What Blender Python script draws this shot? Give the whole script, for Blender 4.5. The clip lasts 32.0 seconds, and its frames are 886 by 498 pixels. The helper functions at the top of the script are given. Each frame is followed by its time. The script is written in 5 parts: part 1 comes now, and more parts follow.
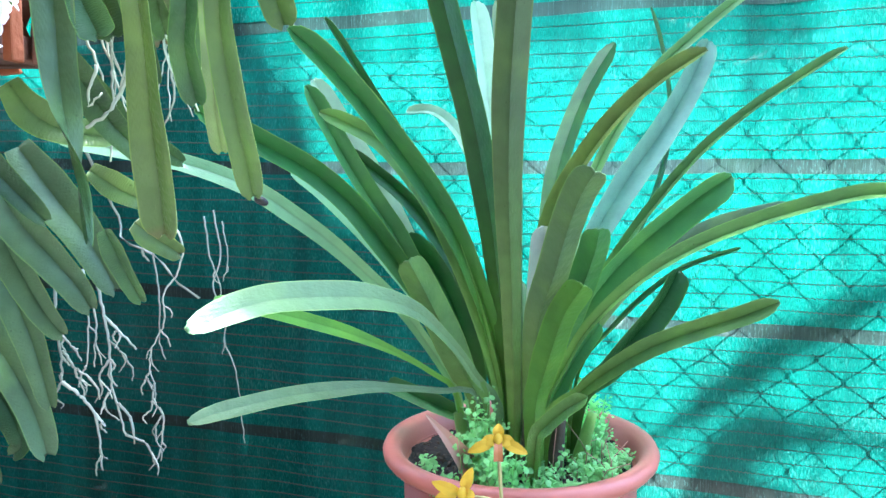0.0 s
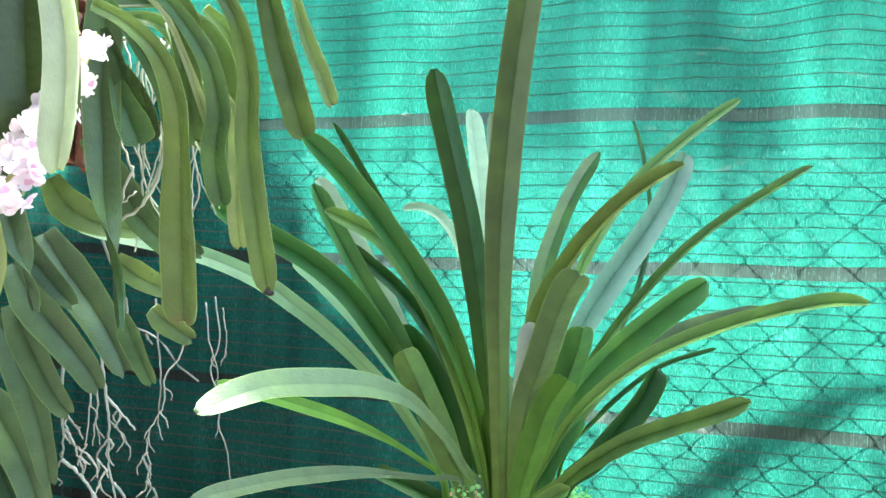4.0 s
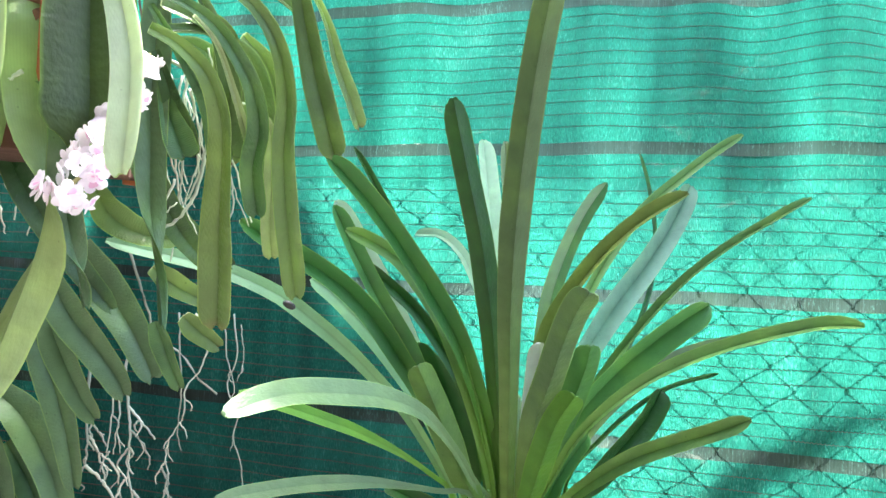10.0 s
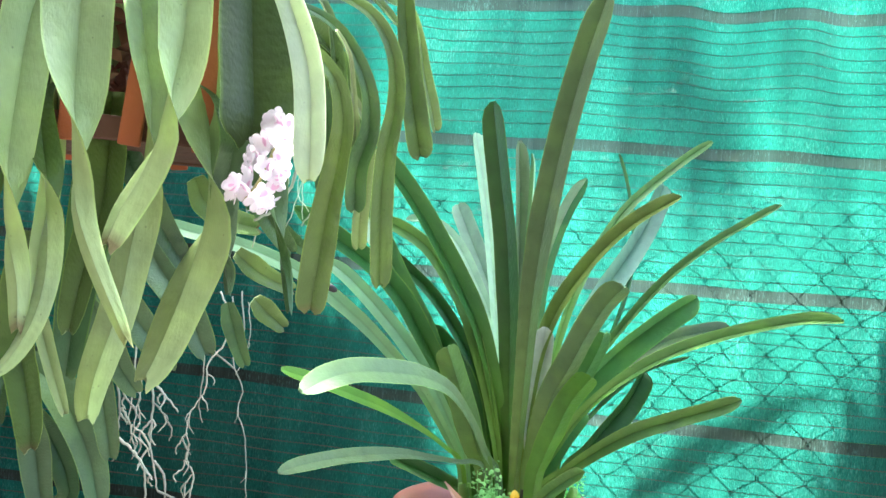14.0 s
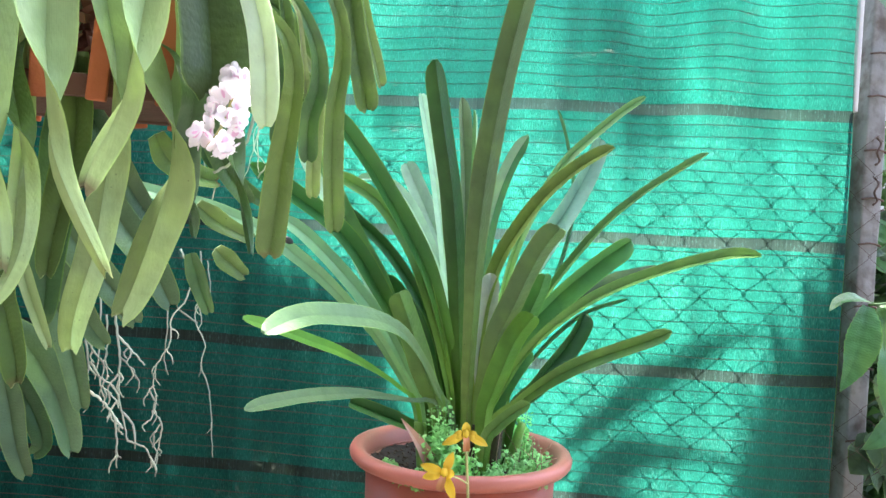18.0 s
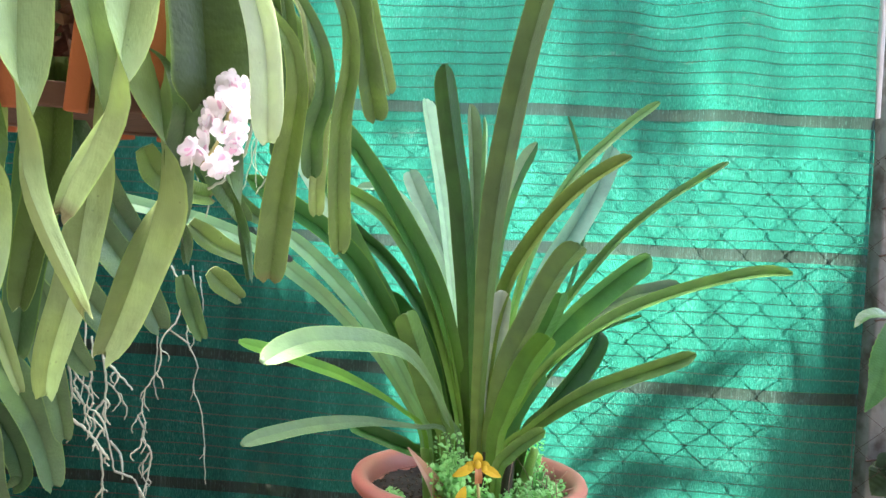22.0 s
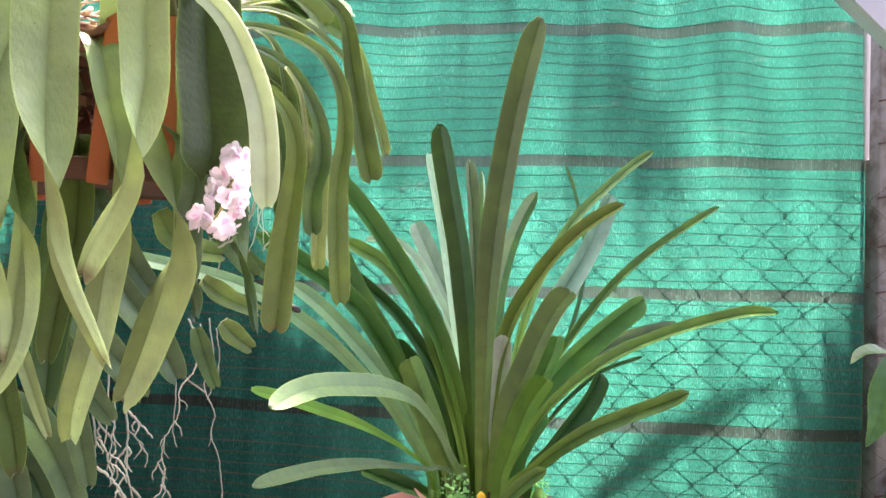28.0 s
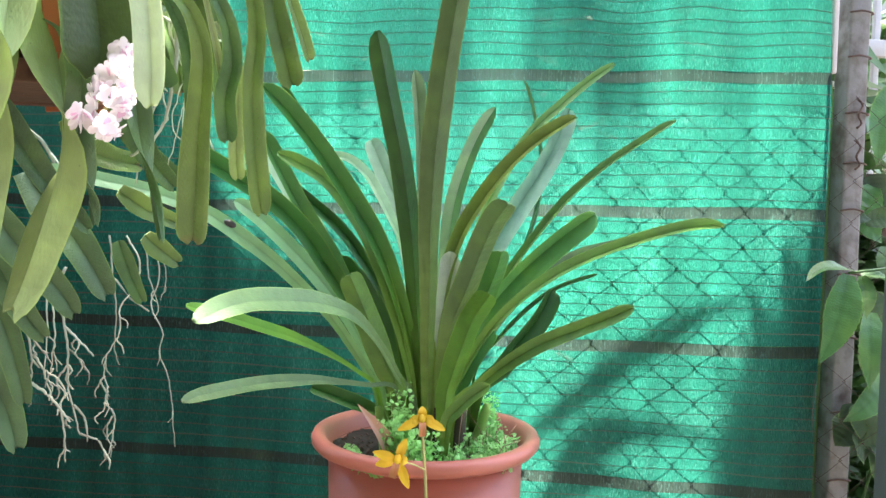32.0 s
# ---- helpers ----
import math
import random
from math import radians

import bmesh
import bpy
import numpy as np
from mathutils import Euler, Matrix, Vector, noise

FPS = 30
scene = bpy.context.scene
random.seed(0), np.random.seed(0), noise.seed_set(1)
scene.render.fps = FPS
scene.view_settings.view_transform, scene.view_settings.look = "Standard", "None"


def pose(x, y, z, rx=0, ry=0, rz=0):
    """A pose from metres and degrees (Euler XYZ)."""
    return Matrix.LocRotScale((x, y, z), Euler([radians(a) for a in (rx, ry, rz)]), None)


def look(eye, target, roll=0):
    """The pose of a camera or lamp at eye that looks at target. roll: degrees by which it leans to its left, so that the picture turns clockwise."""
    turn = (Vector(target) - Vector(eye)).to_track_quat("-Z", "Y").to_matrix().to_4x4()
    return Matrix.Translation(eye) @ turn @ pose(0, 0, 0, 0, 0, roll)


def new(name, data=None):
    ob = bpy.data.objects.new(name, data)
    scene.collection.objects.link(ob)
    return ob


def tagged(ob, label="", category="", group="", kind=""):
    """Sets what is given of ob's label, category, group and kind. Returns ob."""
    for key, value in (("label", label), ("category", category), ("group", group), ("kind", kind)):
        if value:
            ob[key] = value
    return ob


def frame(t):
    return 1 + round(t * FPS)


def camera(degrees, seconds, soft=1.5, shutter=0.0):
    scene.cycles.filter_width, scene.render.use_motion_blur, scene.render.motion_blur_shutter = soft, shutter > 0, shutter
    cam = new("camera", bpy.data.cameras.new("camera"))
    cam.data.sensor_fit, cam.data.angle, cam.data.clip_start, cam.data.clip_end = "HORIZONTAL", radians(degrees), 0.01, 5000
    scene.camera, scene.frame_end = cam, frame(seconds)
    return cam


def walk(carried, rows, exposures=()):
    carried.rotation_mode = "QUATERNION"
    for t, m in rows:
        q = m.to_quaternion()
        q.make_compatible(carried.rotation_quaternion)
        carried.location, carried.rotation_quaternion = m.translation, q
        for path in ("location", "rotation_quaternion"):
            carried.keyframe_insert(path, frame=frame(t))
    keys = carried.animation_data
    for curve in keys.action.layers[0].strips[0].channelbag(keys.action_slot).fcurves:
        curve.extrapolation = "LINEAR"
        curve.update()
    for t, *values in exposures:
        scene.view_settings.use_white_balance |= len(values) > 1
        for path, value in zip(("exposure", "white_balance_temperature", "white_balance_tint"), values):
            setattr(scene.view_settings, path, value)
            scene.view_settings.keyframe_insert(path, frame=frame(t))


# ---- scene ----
cam = camera(55.3, 32.0)
PATH = [
    (0, (0.053, 0.054, 0.785), (-0.029, 2.039, 0.547), -0.2),
    (0.5, (0.046, 0.034, 0.784), (0.053, 2.023, 0.576), 0.8),
    (1, (0.049, 0.024, 0.795), (0.052, 2.019, 0.65), 0.7),
    (1.5, (0.051, 0.026, 0.789), (0.01, 2.02, 0.638), 1.5),
    (2, (0.054, 0.026, 0.797), (0.065, 2.024, 0.695), 1.1),
    (2.5, (0.054, 0.019, 0.805), (0.082, 2.017, 0.726), 0.3),
    (4.5, (0.043, -0.004, 0.791), (-0.032, 1.994, 0.772), 1.5),
    (5, (0.045, -0.011, 0.79), (-0.03, 1.988, 0.759), 0.5),
    (5.5, (0.036, -0.028, 0.78), (-0.058, 1.969, 0.854), 3.2),
    (6, (0.037, -0.042, 0.776), (-0.123, 1.949, 0.869), 3.0),
    (6.5, (0.031, -0.039, 0.773), (-0.151, 1.951, 0.854), 3.7),
    (7, (0.031, -0.034, 0.775), (-0.14, 1.957, 0.844), 3.6),
    (7.5, (0.031, -0.01, 0.778), (-0.036, 1.989, 0.76), 3.7),
    (8, (0.029, -0.021, 0.772), (-0.042, 1.977, 0.745), 3.9),
    (8.5, (0.03, -0.037, 0.773), (-0.072, 1.96, 0.791), 3.6),
    (9, (0.03, -0.039, 0.772), (-0.062, 1.959, 0.78), 3.7),
    (9.5, (0.023, -0.042, 0.771), (-0.037, 1.958, 0.785), 4.4),
    (10, (0.033, -0.04, 0.776), (-0.023, 1.958, 0.836), 2.8),
    (10.5, (0.037, -0.039, 0.774), (-0.002, 1.96, 0.836), 3.0),
    (11, (0.039, -0.034, 0.772), (0.035, 1.965, 0.813), 3.2),
    (11.5, (0.031, -0.018, 0.769), (0.039, 1.982, 0.768), 4.4),
    (12, (0.033, -0.019, 0.774), (0.004, 1.981, 0.764), 4.6),
    (12.5, (0.021, -0.029, 0.776), (-0.057, 1.966, 0.652), 2.2),
    (13, (-0.088, -0.075, 0.782), (0.074, 1.918, 0.715), 2.3),
    (13.5, (-0.149, -0.092, 0.783), (0.155, 1.885, 0.745), 3.8),
    (14, (-0.128, -0.105, 0.784), (0.087, 1.884, 0.796), 4.8),
    (14.5, (-0.114, -0.104, 0.788), (0.109, 1.883, 0.804), 4.4),
    (16.5, (-0.156, -0.114, 0.783), (0.048, 1.874, 0.86), 4.8),
    (17, (-0.153, -0.108, 0.78), (0.133, 1.871, 0.765), 3.6),
    (17.5, (-0.133, -0.136, 0.766), (0.193, 1.837, 0.709), 3.2),
    (18, (-0.129, -0.167, 0.76), (0.199, 1.805, 0.711), 3.0),
    (18.5, (-0.127, -0.186, 0.764), (0.204, 1.787, 0.759), 2.6),
    (19, (-0.123, -0.177, 0.77), (0.151, 1.804, 0.766), 2.5),
    (19.5, (-0.112, -0.172, 0.77), (0.254, 1.795, 0.766), 4.0),
    (20, (-0.121, -0.143, 0.768), (0.282, 1.815, 0.706), 3.5),
    (20.5, (-0.122, -0.124, 0.775), (0.248, 1.841, 0.731), 4.5),
    (21, (-0.117, -0.112, 0.776), (0.289, 1.846, 0.743), 3.5),
    (21.5, (-0.131, -0.104, 0.779), (0.266, 1.856, 0.749), 2.8),
    (22, (-0.139, -0.098, 0.776), (0.208, 1.871, 0.73), 3.0),
    (22.5, (-0.145, -0.105, 0.776), (0.188, 1.867, 0.749), 3.3),
    (23, (-0.148, -0.114, 0.779), (0.141, 1.865, 0.782), 3.1),
    (23.5, (-0.15, -0.112, 0.779), (0.133, 1.867, 0.758), 2.7),
    (24, (-0.145, -0.117, 0.781), (0.137, 1.863, 0.781), 1.7),
    (24.5, (-0.136, -0.118, 0.777), (0.132, 1.864, 0.754), 1.4),
    (26.5, (-0.133, -0.14, 0.771), (0.139, 1.84, 0.847), 2.8),
    (27, (-0.13, -0.148, 0.771), (0.159, 1.828, 0.874), 1.6),
    (27.5, (-0.123, -0.158, 0.772), (0.151, 1.821, 0.864), 1.5),
    (28, (-0.122, -0.156, 0.78), (0.169, 1.822, 0.842), 1.6),
    (28.5, (-0.103, -0.146, 0.795), (0.209, 1.827, 0.886), 1.3),
    (29, (-0.096, -0.151, 0.791), (0.231, 1.819, 0.89), 1.1),
    (29.5, (-0.082, -0.159, 0.79), (0.313, 1.801, 0.853), 0.5),
    (30, (-0.077, -0.156, 0.786), (0.273, 1.812, 0.84), -1.1),
    (30.5, (-0.085, -0.165, 0.791), (0.202, 1.812, 0.876), -0.3),
    (31, (-0.072, -0.156, 0.792), (0.225, 1.821, 0.829), -0.5),
    (31.5, (-0.062, -0.151, 0.783), (0.271, 1.82, 0.713), 1.0),
    (32, (-0.057, -0.141, 0.765), (0.252, 1.832, 0.658), 1.4),
]
EXPOSURES = [(0.0, 3.65, 5250, 12), (1.0, 3.52, 5800, 16), (2.5, 3.47, 6100, 15), (6.0, 3.40, 6300, 14), (9.0, 3.44, 6250, 15), (12.0, 3.52, 6280, 12), (14.5, 3.48, 6100, 12), (16.5, 3.18, 6000, 29), (17.2, 3.24, 6100, 27), (18.0, 3.45, 6300, 12), (20.0, 3.40, 8300, 22), (22.0, 3.40, 6700, 14), (24.0, 3.40, 6100, 19), (27.0, 3.32, 6420, 30), (28.0, 3.20, 7100, 32), (30.0, 3.12, 8900, 25), (31.0, 3.16, 8650, 25), (32.0, 3.37, 6800, 13)]
walk(cam, [(t, look(eye, target, roll)) for t, eye, target, roll in PATH], EXPOSURES)
SUN_TURN, SUN_UP = 12.0, 66.0
NET_COLOR = (0.020, 0.22, 0.16)

# ---- light ----
world = bpy.data.worlds.new("sky")
scene.world = world
world.use_nodes = True
wn = world.node_tree
sky = wn.nodes.new("ShaderNodeTexSky")
sky.sky_type = "NISHITA"
sky.sun_disc = False
sky.sun_elevation, sky.sun_rotation = radians(SUN_UP), radians(SUN_TURN)
sky.air_density, sky.dust_density, sky.ozone_density = 0.8, 4.0, 0.6
wn.links.new(sky.outputs[0], wn.nodes["Background"].inputs[0])
wn.nodes["Background"].inputs[1].default_value = 0.15
sun_data = bpy.data.lights.new("sun", "SUN")
sun_data.energy, sun_data.angle, sun_data.color = 2.6, radians(3.0), (1.0, 0.95, 0.86)
sun = new("sun", sun_data)
sun.matrix_world = look((0, 0, 0), (-math.sin(radians(SUN_TURN)) * math.cos(radians(SUN_UP)), -math.cos(radians(SUN_TURN)) * math.cos(radians(SUN_UP)), -math.sin(radians(SUN_UP))))
sun.location = (0, 3, 6)


# ---- materials ----
def mat(name, color, rough=0.5, vary=0.25, scale=(30, 30, 30), bump=0.15, bump_scale=60.0, metal=0.0, translucent=0.0, spec=0.5, coat=0.0, glow=1.0):
    m = bpy.data.materials.new(name)
    m.use_nodes = True
    n, l = m.node_tree.nodes, m.node_tree.links
    b, out = n["Principled BSDF"], n["Material Output"]
    geo = n.new("ShaderNodeTexCoord")
    mp = n.new("ShaderNodeMapping")
    mp.inputs["Scale"].default_value = scale
    l.new(geo.outputs["Object"], mp.inputs[0])
    n1 = n.new("ShaderNodeTexNoise")
    n1.inputs["Scale"].default_value, n1.inputs["Detail"].default_value = 1.0, 6.0
    l.new(mp.outputs[0], n1.inputs["Vector"])
    n2 = n.new("ShaderNodeTexNoise")
    n2.inputs["Scale"].default_value, n2.inputs["Detail"].default_value = bump_scale, 3.0
    l.new(geo.outputs["Object"], n2.inputs["Vector"])
    info = n.new("ShaderNodeObjectInfo")
    mix = n.new("ShaderNodeMath")
    mix.operation = "ADD"
    l.new(n1.outputs[0], mix.inputs[0])
    l.new(info.outputs["Random"], mix.inputs[1])
    ramp = n.new("ShaderNodeMapRange")
    ramp.inputs[1].default_value, ramp.inputs[2].default_value = 0.3, 1.7
    ramp.inputs[3].default_value, ramp.inputs[4].default_value = 1 - vary, 1 + vary
    l.new(mix.outputs[0], ramp.inputs[0])
    hsv = n.new("ShaderNodeHueSaturation")
    hsv.inputs["Color"].default_value = (*color, 1)
    l.new(ramp.outputs[0], hsv.inputs["Value"])
    l.new(hsv.outputs[0], b.inputs["Base Color"])
    b.inputs["Roughness"].default_value = rough
    b.inputs["Metallic"].default_value = metal
    b.inputs["Specular IOR Level"].default_value = spec
    b.inputs["Coat Weight"].default_value = coat
    bp = n.new("ShaderNodeBump")
    bp.inputs["Strength"].default_value, bp.inputs["Distance"].default_value = bump, 0.002
    l.new(n2.outputs[0], bp.inputs["Height"])
    l.new(bp.outputs[0], b.inputs["Normal"])
    if translucent:
        tr = n.new("ShaderNodeBsdfTranslucent")
        sh = n.new("ShaderNodeMixShader")
        sh.inputs[0].default_value = translucent
        thin = n.new("ShaderNodeGamma")
        thin.inputs[1].default_value = glow
        l.new(hsv.outputs[0], thin.inputs[0])
        l.new(thin.outputs[0], tr.inputs["Color"])
        l.new(b.outputs[0], sh.inputs[1])
        l.new(tr.outputs[0], sh.inputs[2])
        l.new(sh.outputs[0], out.inputs[0])
    return m


def leaf_mat(name, color, rough=0.38, translucent=0.24, foot=0.0, rib=0.84, tired=0.3, wither=0.0):
    """Leaf skin: fine lengthwise veins, blotches and small dark specks."""
    m = mat(name, color, rough + 0.07, 0.42, (48, 48, 48), 0.35, 260.0, translucent=translucent, glow=0.5, spec=0.3, coat=0.03)
    n, l = m.node_tree.nodes, m.node_tree.links
    tex = next(x for x in n if x.bl_idname == "ShaderNodeTexCoord")
    hsv = next(x for x in n if x.bl_idname == "ShaderNodeHueSaturation")
    v = n.new("ShaderNodeTexVoronoi")
    v.inputs["Scale"].default_value = 150.0
    stir = n.new("ShaderNodeTexNoise")
    stir.inputs["Scale"].default_value = 35.0
    l.new(tex.outputs["Object"], stir.inputs["Vector"])
    sift = n.new("ShaderNodeMapRange")
    sift.inputs[1].default_value, sift.inputs[2].default_value = 0.45, 0.65
    sift.inputs[3].default_value, sift.inputs[4].default_value = 0.12, 0.0
    l.new(stir.outputs[0], sift.inputs[0])
    more = n.new("ShaderNodeMath")
    more.operation = "ADD"
    l.new(v.outputs["Distance"], more.inputs[0])
    l.new(sift.outputs[0], more.inputs[1])
    l.new(tex.outputs["Object"], v.inputs["Vector"])
    spot = n.new("ShaderNodeMapRange")
    spot.inputs[1].default_value, spot.inputs[2].default_value = 0.03, 0.16
    spot.inputs[3].default_value, spot.inputs[4].default_value = 0.5, 1.0
    l.new(more.outputs[0], spot.inputs[0])
    veins = n.new("ShaderNodeTexWave")
    veins.wave_type, veins.bands_direction = "BANDS", "X"
    veins.inputs["Scale"].default_value, veins.inputs["Distortion"].default_value = 9.0, 1.0
    l.new(tex.outputs["UV"], veins.inputs["Vector"])
    vr = n.new("ShaderNodeMapRange")
    vr.inputs[3].default_value, vr.inputs[4].default_value = 0.97, 1.02
    l.new(veins.outputs["Fac"], vr.inputs[0])
    mul = n.new("ShaderNodeMath")
    mul.operation = "MULTIPLY"
    l.new(spot.outputs[0], mul.inputs[0])
    l.new(vr.outputs[0], mul.inputs[1])
    wrinkle = n.new("ShaderNodeTexWave")
    wrinkle.wave_type, wrinkle.bands_direction = "BANDS", "Y"
    wrinkle.inputs["Scale"].default_value, wrinkle.inputs["Distortion"].default_value = 11.0, 6.0
    wrinkle.inputs["Detail"].default_value = 3.0
    l.new(tex.outputs["UV"], wrinkle.inputs["Vector"])
    bump = next(x for x in n if x.bl_idname == "ShaderNodeBump")
    grain = bump.inputs["Height"].links[0].from_socket
    both = n.new("ShaderNodeMath")
    both.operation = "MULTIPLY_ADD"
    both.inputs[1].default_value = 0.32
    l.new(wrinkle.outputs["Fac"], both.inputs[0])
    l.new(grain, both.inputs[2])
    l.new(both.outputs[0], bump.inputs["Height"])
    # midrib furrow, and rims paled in colour for light through the edge, from the place across the blade
    split = n.new("ShaderNodeSeparateXYZ")
    l.new(tex.outputs["UV"], split.inputs[0])
    off = n.new("ShaderNodeMath")
    off.operation = "SUBTRACT"
    off.inputs[1].default_value = 0.5
    l.new(split.outputs[0], off.inputs[0])
    far = n.new("ShaderNodeMath")
    far.operation = "ABSOLUTE"
    l.new(off.outputs[0], far.inputs[0])
    groove = n.new("ShaderNodeMapRange")
    groove.inputs[1].default_value, groove.inputs[2].default_value = 0.0, 0.11
    groove.inputs[3].default_value, groove.inputs[4].default_value = rib, 1.0
    l.new(far.outputs[0], groove.inputs[0])
    mul3 = n.new("ShaderNodeMath")
    mul3.operation = "MULTIPLY"
    l.new(mul.outputs[0], mul3.inputs[0])
    l.new(groove.outputs[0], mul3.inputs[1])
    mul = mul3
    rim = n.new("ShaderNodeMapRange")
    rim.inputs[1].default_value, rim.inputs[2].default_value = 0.455, 0.49
    rim.inputs[3].default_value, rim.inputs[4].default_value = 0.0, 0.4
    l.new(far.outputs[0], rim.inputs[0])
    # paler foot of the blade, lifted further in lieu of light there, and yellowing blotches
    low = n.new("ShaderNodeMapRange")
    low.inputs[1].default_value, low.inputs[2].default_value = 0.05, 0.6
    low.inputs[3].default_value, low.inputs[4].default_value = foot, 0.0
    l.new(split.outputs[1], low.inputs[0])
    blot = n.new("ShaderNodeTexNoise")
    blot.inputs["Scale"].default_value, blot.inputs["Detail"].default_value = 16.0, 4.0
    l.new(tex.outputs["Object"], blot.inputs["Vector"])
    patch = n.new("ShaderNodeMapRange")
    patch.inputs[1].default_value, patch.inputs[2].default_value = 0.48, 0.72
    patch.inputs[3].default_value, patch.inputs[4].default_value = 0.0, tired
    l.new(blot.outputs[0], patch.inputs[0])
    most = n.new("ShaderNodeMath")
    most.operation = "MAXIMUM"
    l.new(low.outputs[0], most.inputs[0])
    l.new(patch.outputs[0], most.inputs[1])
    most2 = n.new("ShaderNodeMath")
    most2.operation = "MAXIMUM"
    l.new(most.outputs[0], most2.inputs[0])
    l.new(rim.outputs[0], most2.inputs[1])
    most = most2
    tint = n.new("ShaderNodeMixRGB")
    tint.inputs[1].default_value = (*color, 1)
    tint.inputs[2].default_value = (color[0] * 1.1 + 0.16, color[1] * 1.1 + 0.27, color[2] * 0.9 + 0.015, 1)
    l.new(most.outputs[0], tint.inputs[0])
    # withered tips on some of the leaves
    info = next(x for x in n if x.bl_idname == "ShaderNodeObjectInfo")
    which = n.new("ShaderNodeMapRange")
    which.inputs[1].default_value, which.inputs[2].default_value = 0.45, 0.75
    which.inputs[3].default_value, which.inputs[4].default_value = 0.0, wither
    l.new(info.outputs["Random"], which.inputs[0])
    end = n.new("ShaderNodeMapRange")
    end.inputs[1].default_value, end.inputs[2].default_value = 0.965, 0.99
    l.new(split.outputs[1], end.inputs[0])
    dry = n.new("ShaderNodeMath")
    dry.operation = "MULTIPLY"
    l.new(which.outputs[0], dry.inputs[0])
    l.new(end.outputs[0], dry.inputs[1])
    dead = n.new("ShaderNodeMixRGB")
    dead.inputs[2].default_value = (0.15, 0.10, 0.05, 1)
    l.new(dry.outputs[0], dead.inputs[0])
    l.new(tint.outputs[0], dead.inputs[1])
    l.new(dead.outputs[0], hsv.inputs["Color"])
    old = hsv.inputs["Value"].links[0].from_socket
    mul2 = n.new("ShaderNodeMath")
    mul2.operation = "MULTIPLY"
    l.new(old, mul2.inputs[0])
    l.new(mul.outputs[0], mul2.inputs[1])
    l.new(mul2.outputs[0], hsv.inputs["Value"])
    return m


deep = leaf_mat("leaf_deep", (0.026, 0.116, 0.022), 0.25, 0.22, foot=0.8, tired=0.08)
mid = leaf_mat("leaf_mid", (0.085, 0.265, 0.070), 0.25, 0.22, foot=0.9)
bright = leaf_mat("leaf_bright", (0.13, 0.35, 0.045), 0.28, 0.3, foot=0.7)
# glaucous tone, paled further in place of the sky's sheen
silver = leaf_mat("leaf_glaucous_sheen", (0.33, 0.64, 0.42), 0.2, 0.30, foot=0.5, rib=0.85, tired=0.1)
sage = leaf_mat("leaf_sage", (0.33, 0.47, 0.25), 0.25, 0.22, foot=0.4, tired=0.15)
olive = leaf_mat("leaf_olive", (0.125, 0.265, 0.068), 0.27, 0.16, foot=0.9)
mint = leaf_mat("leaf_mint", (0.22, 0.43, 0.21), 0.22, 0.3, foot=0.5, rib=0.8, tired=0.1)
# near-white for the cut leaf, its sunlight put into the colour
sunlit_stub = leaf_mat("leaf_sunlit_stub", (0.90, 0.93, 0.76), 0.4, 0.2, foot=0.3, rib=0.9, tired=0.1)
grey = leaf_mat("leaf_grey_green", (0.11, 0.20, 0.088), 0.34, 0.12, foot=0.2, rib=0.92, tired=0.1)
tan = leaf_mat("leaf_tan", (0.225, 0.31, 0.06), 0.3, 0.16, foot=0.7)
brown = leaf_mat("leaf_bronze", (0.095, 0.165, 0.066), 0.27, 0.16, foot=0.9)
strap = leaf_mat("strap_green", (0.28, 0.405, 0.185), 0.27, 0.09, tired=0.35)
# pale copy of the strap leaf, direct sun put into its colour
lit_strap = leaf_mat("strap_sunlit", (0.74, 0.90, 0.60), 0.25, 0.42, tired=0.2)
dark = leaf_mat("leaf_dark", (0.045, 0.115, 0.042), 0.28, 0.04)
under = leaf_mat("leaf_underside", (0.40, 0.54, 0.22), 0.32, 0.26, tired=0.6, wither=0.85)
# near-white leaf tone, sky sheen put into its colour
pale_sheen = leaf_mat("leaf_pale_sheen", (0.50, 0.74, 0.47), 0.24, 0.30, foot=0.4, rib=0.9, tired=0.1)
under_pot = leaf_mat("leaf_pale_back", (0.13, 0.28, 0.09), 0.3, foot=0.7)
terracotta = mat("terracotta_plastic", (0.50, 0.165, 0.115), 0.38, 0.2, (14, 14, 40), 0.1, 250)
soil = mat("potting_soil", (0.022, 0.015, 0.011), 0.95, 0.6, (60, 60, 60), 1.0, 120)
basket_wood = mat("basket_slats", (0.36, 0.10, 0.035), 0.7, 0.45, (20, 20, 6), 0.5, 160)
old_wood = mat("weathered_slats", (0.13, 0.06, 0.04), 0.85, 0.5, (30, 30, 6), 0.8, 140)
root_mat = mat("aerial_root", (0.46, 0.53, 0.42), 0.8, 0.4, (40, 40, 40), 0.5, 300)
root_tip = mat("root_tip", (0.35, 0.42, 0.22), 0.6, 0.2)
petal = mat("petal_blush", (0.93, 0.88, 0.90), 0.6, 0.06, (60, 60, 60), 0.1, 200, translucent=0.5)
petal_pink = mat("petal_pink", (0.82, 0.52, 0.68), 0.6, 0.2, (60, 60, 60), 0.1, 200, translucent=0.35)
yellow = mat("petal_yellow", (0.84, 0.60, 0.04), 0.5, 0.15, translucent=0.3)
yellow_green = mat("flower_stem", (0.45, 0.42, 0.14), 0.5, 0.15)
lip_brown = mat("lip_brown", (0.40, 0.16, 0.05), 0.5, 0.2)
weed_mat = mat("weed_leaf", (0.36, 0.78, 0.24), 0.5, 0.3, (40, 40, 40), 0.1, translucent=0.25)
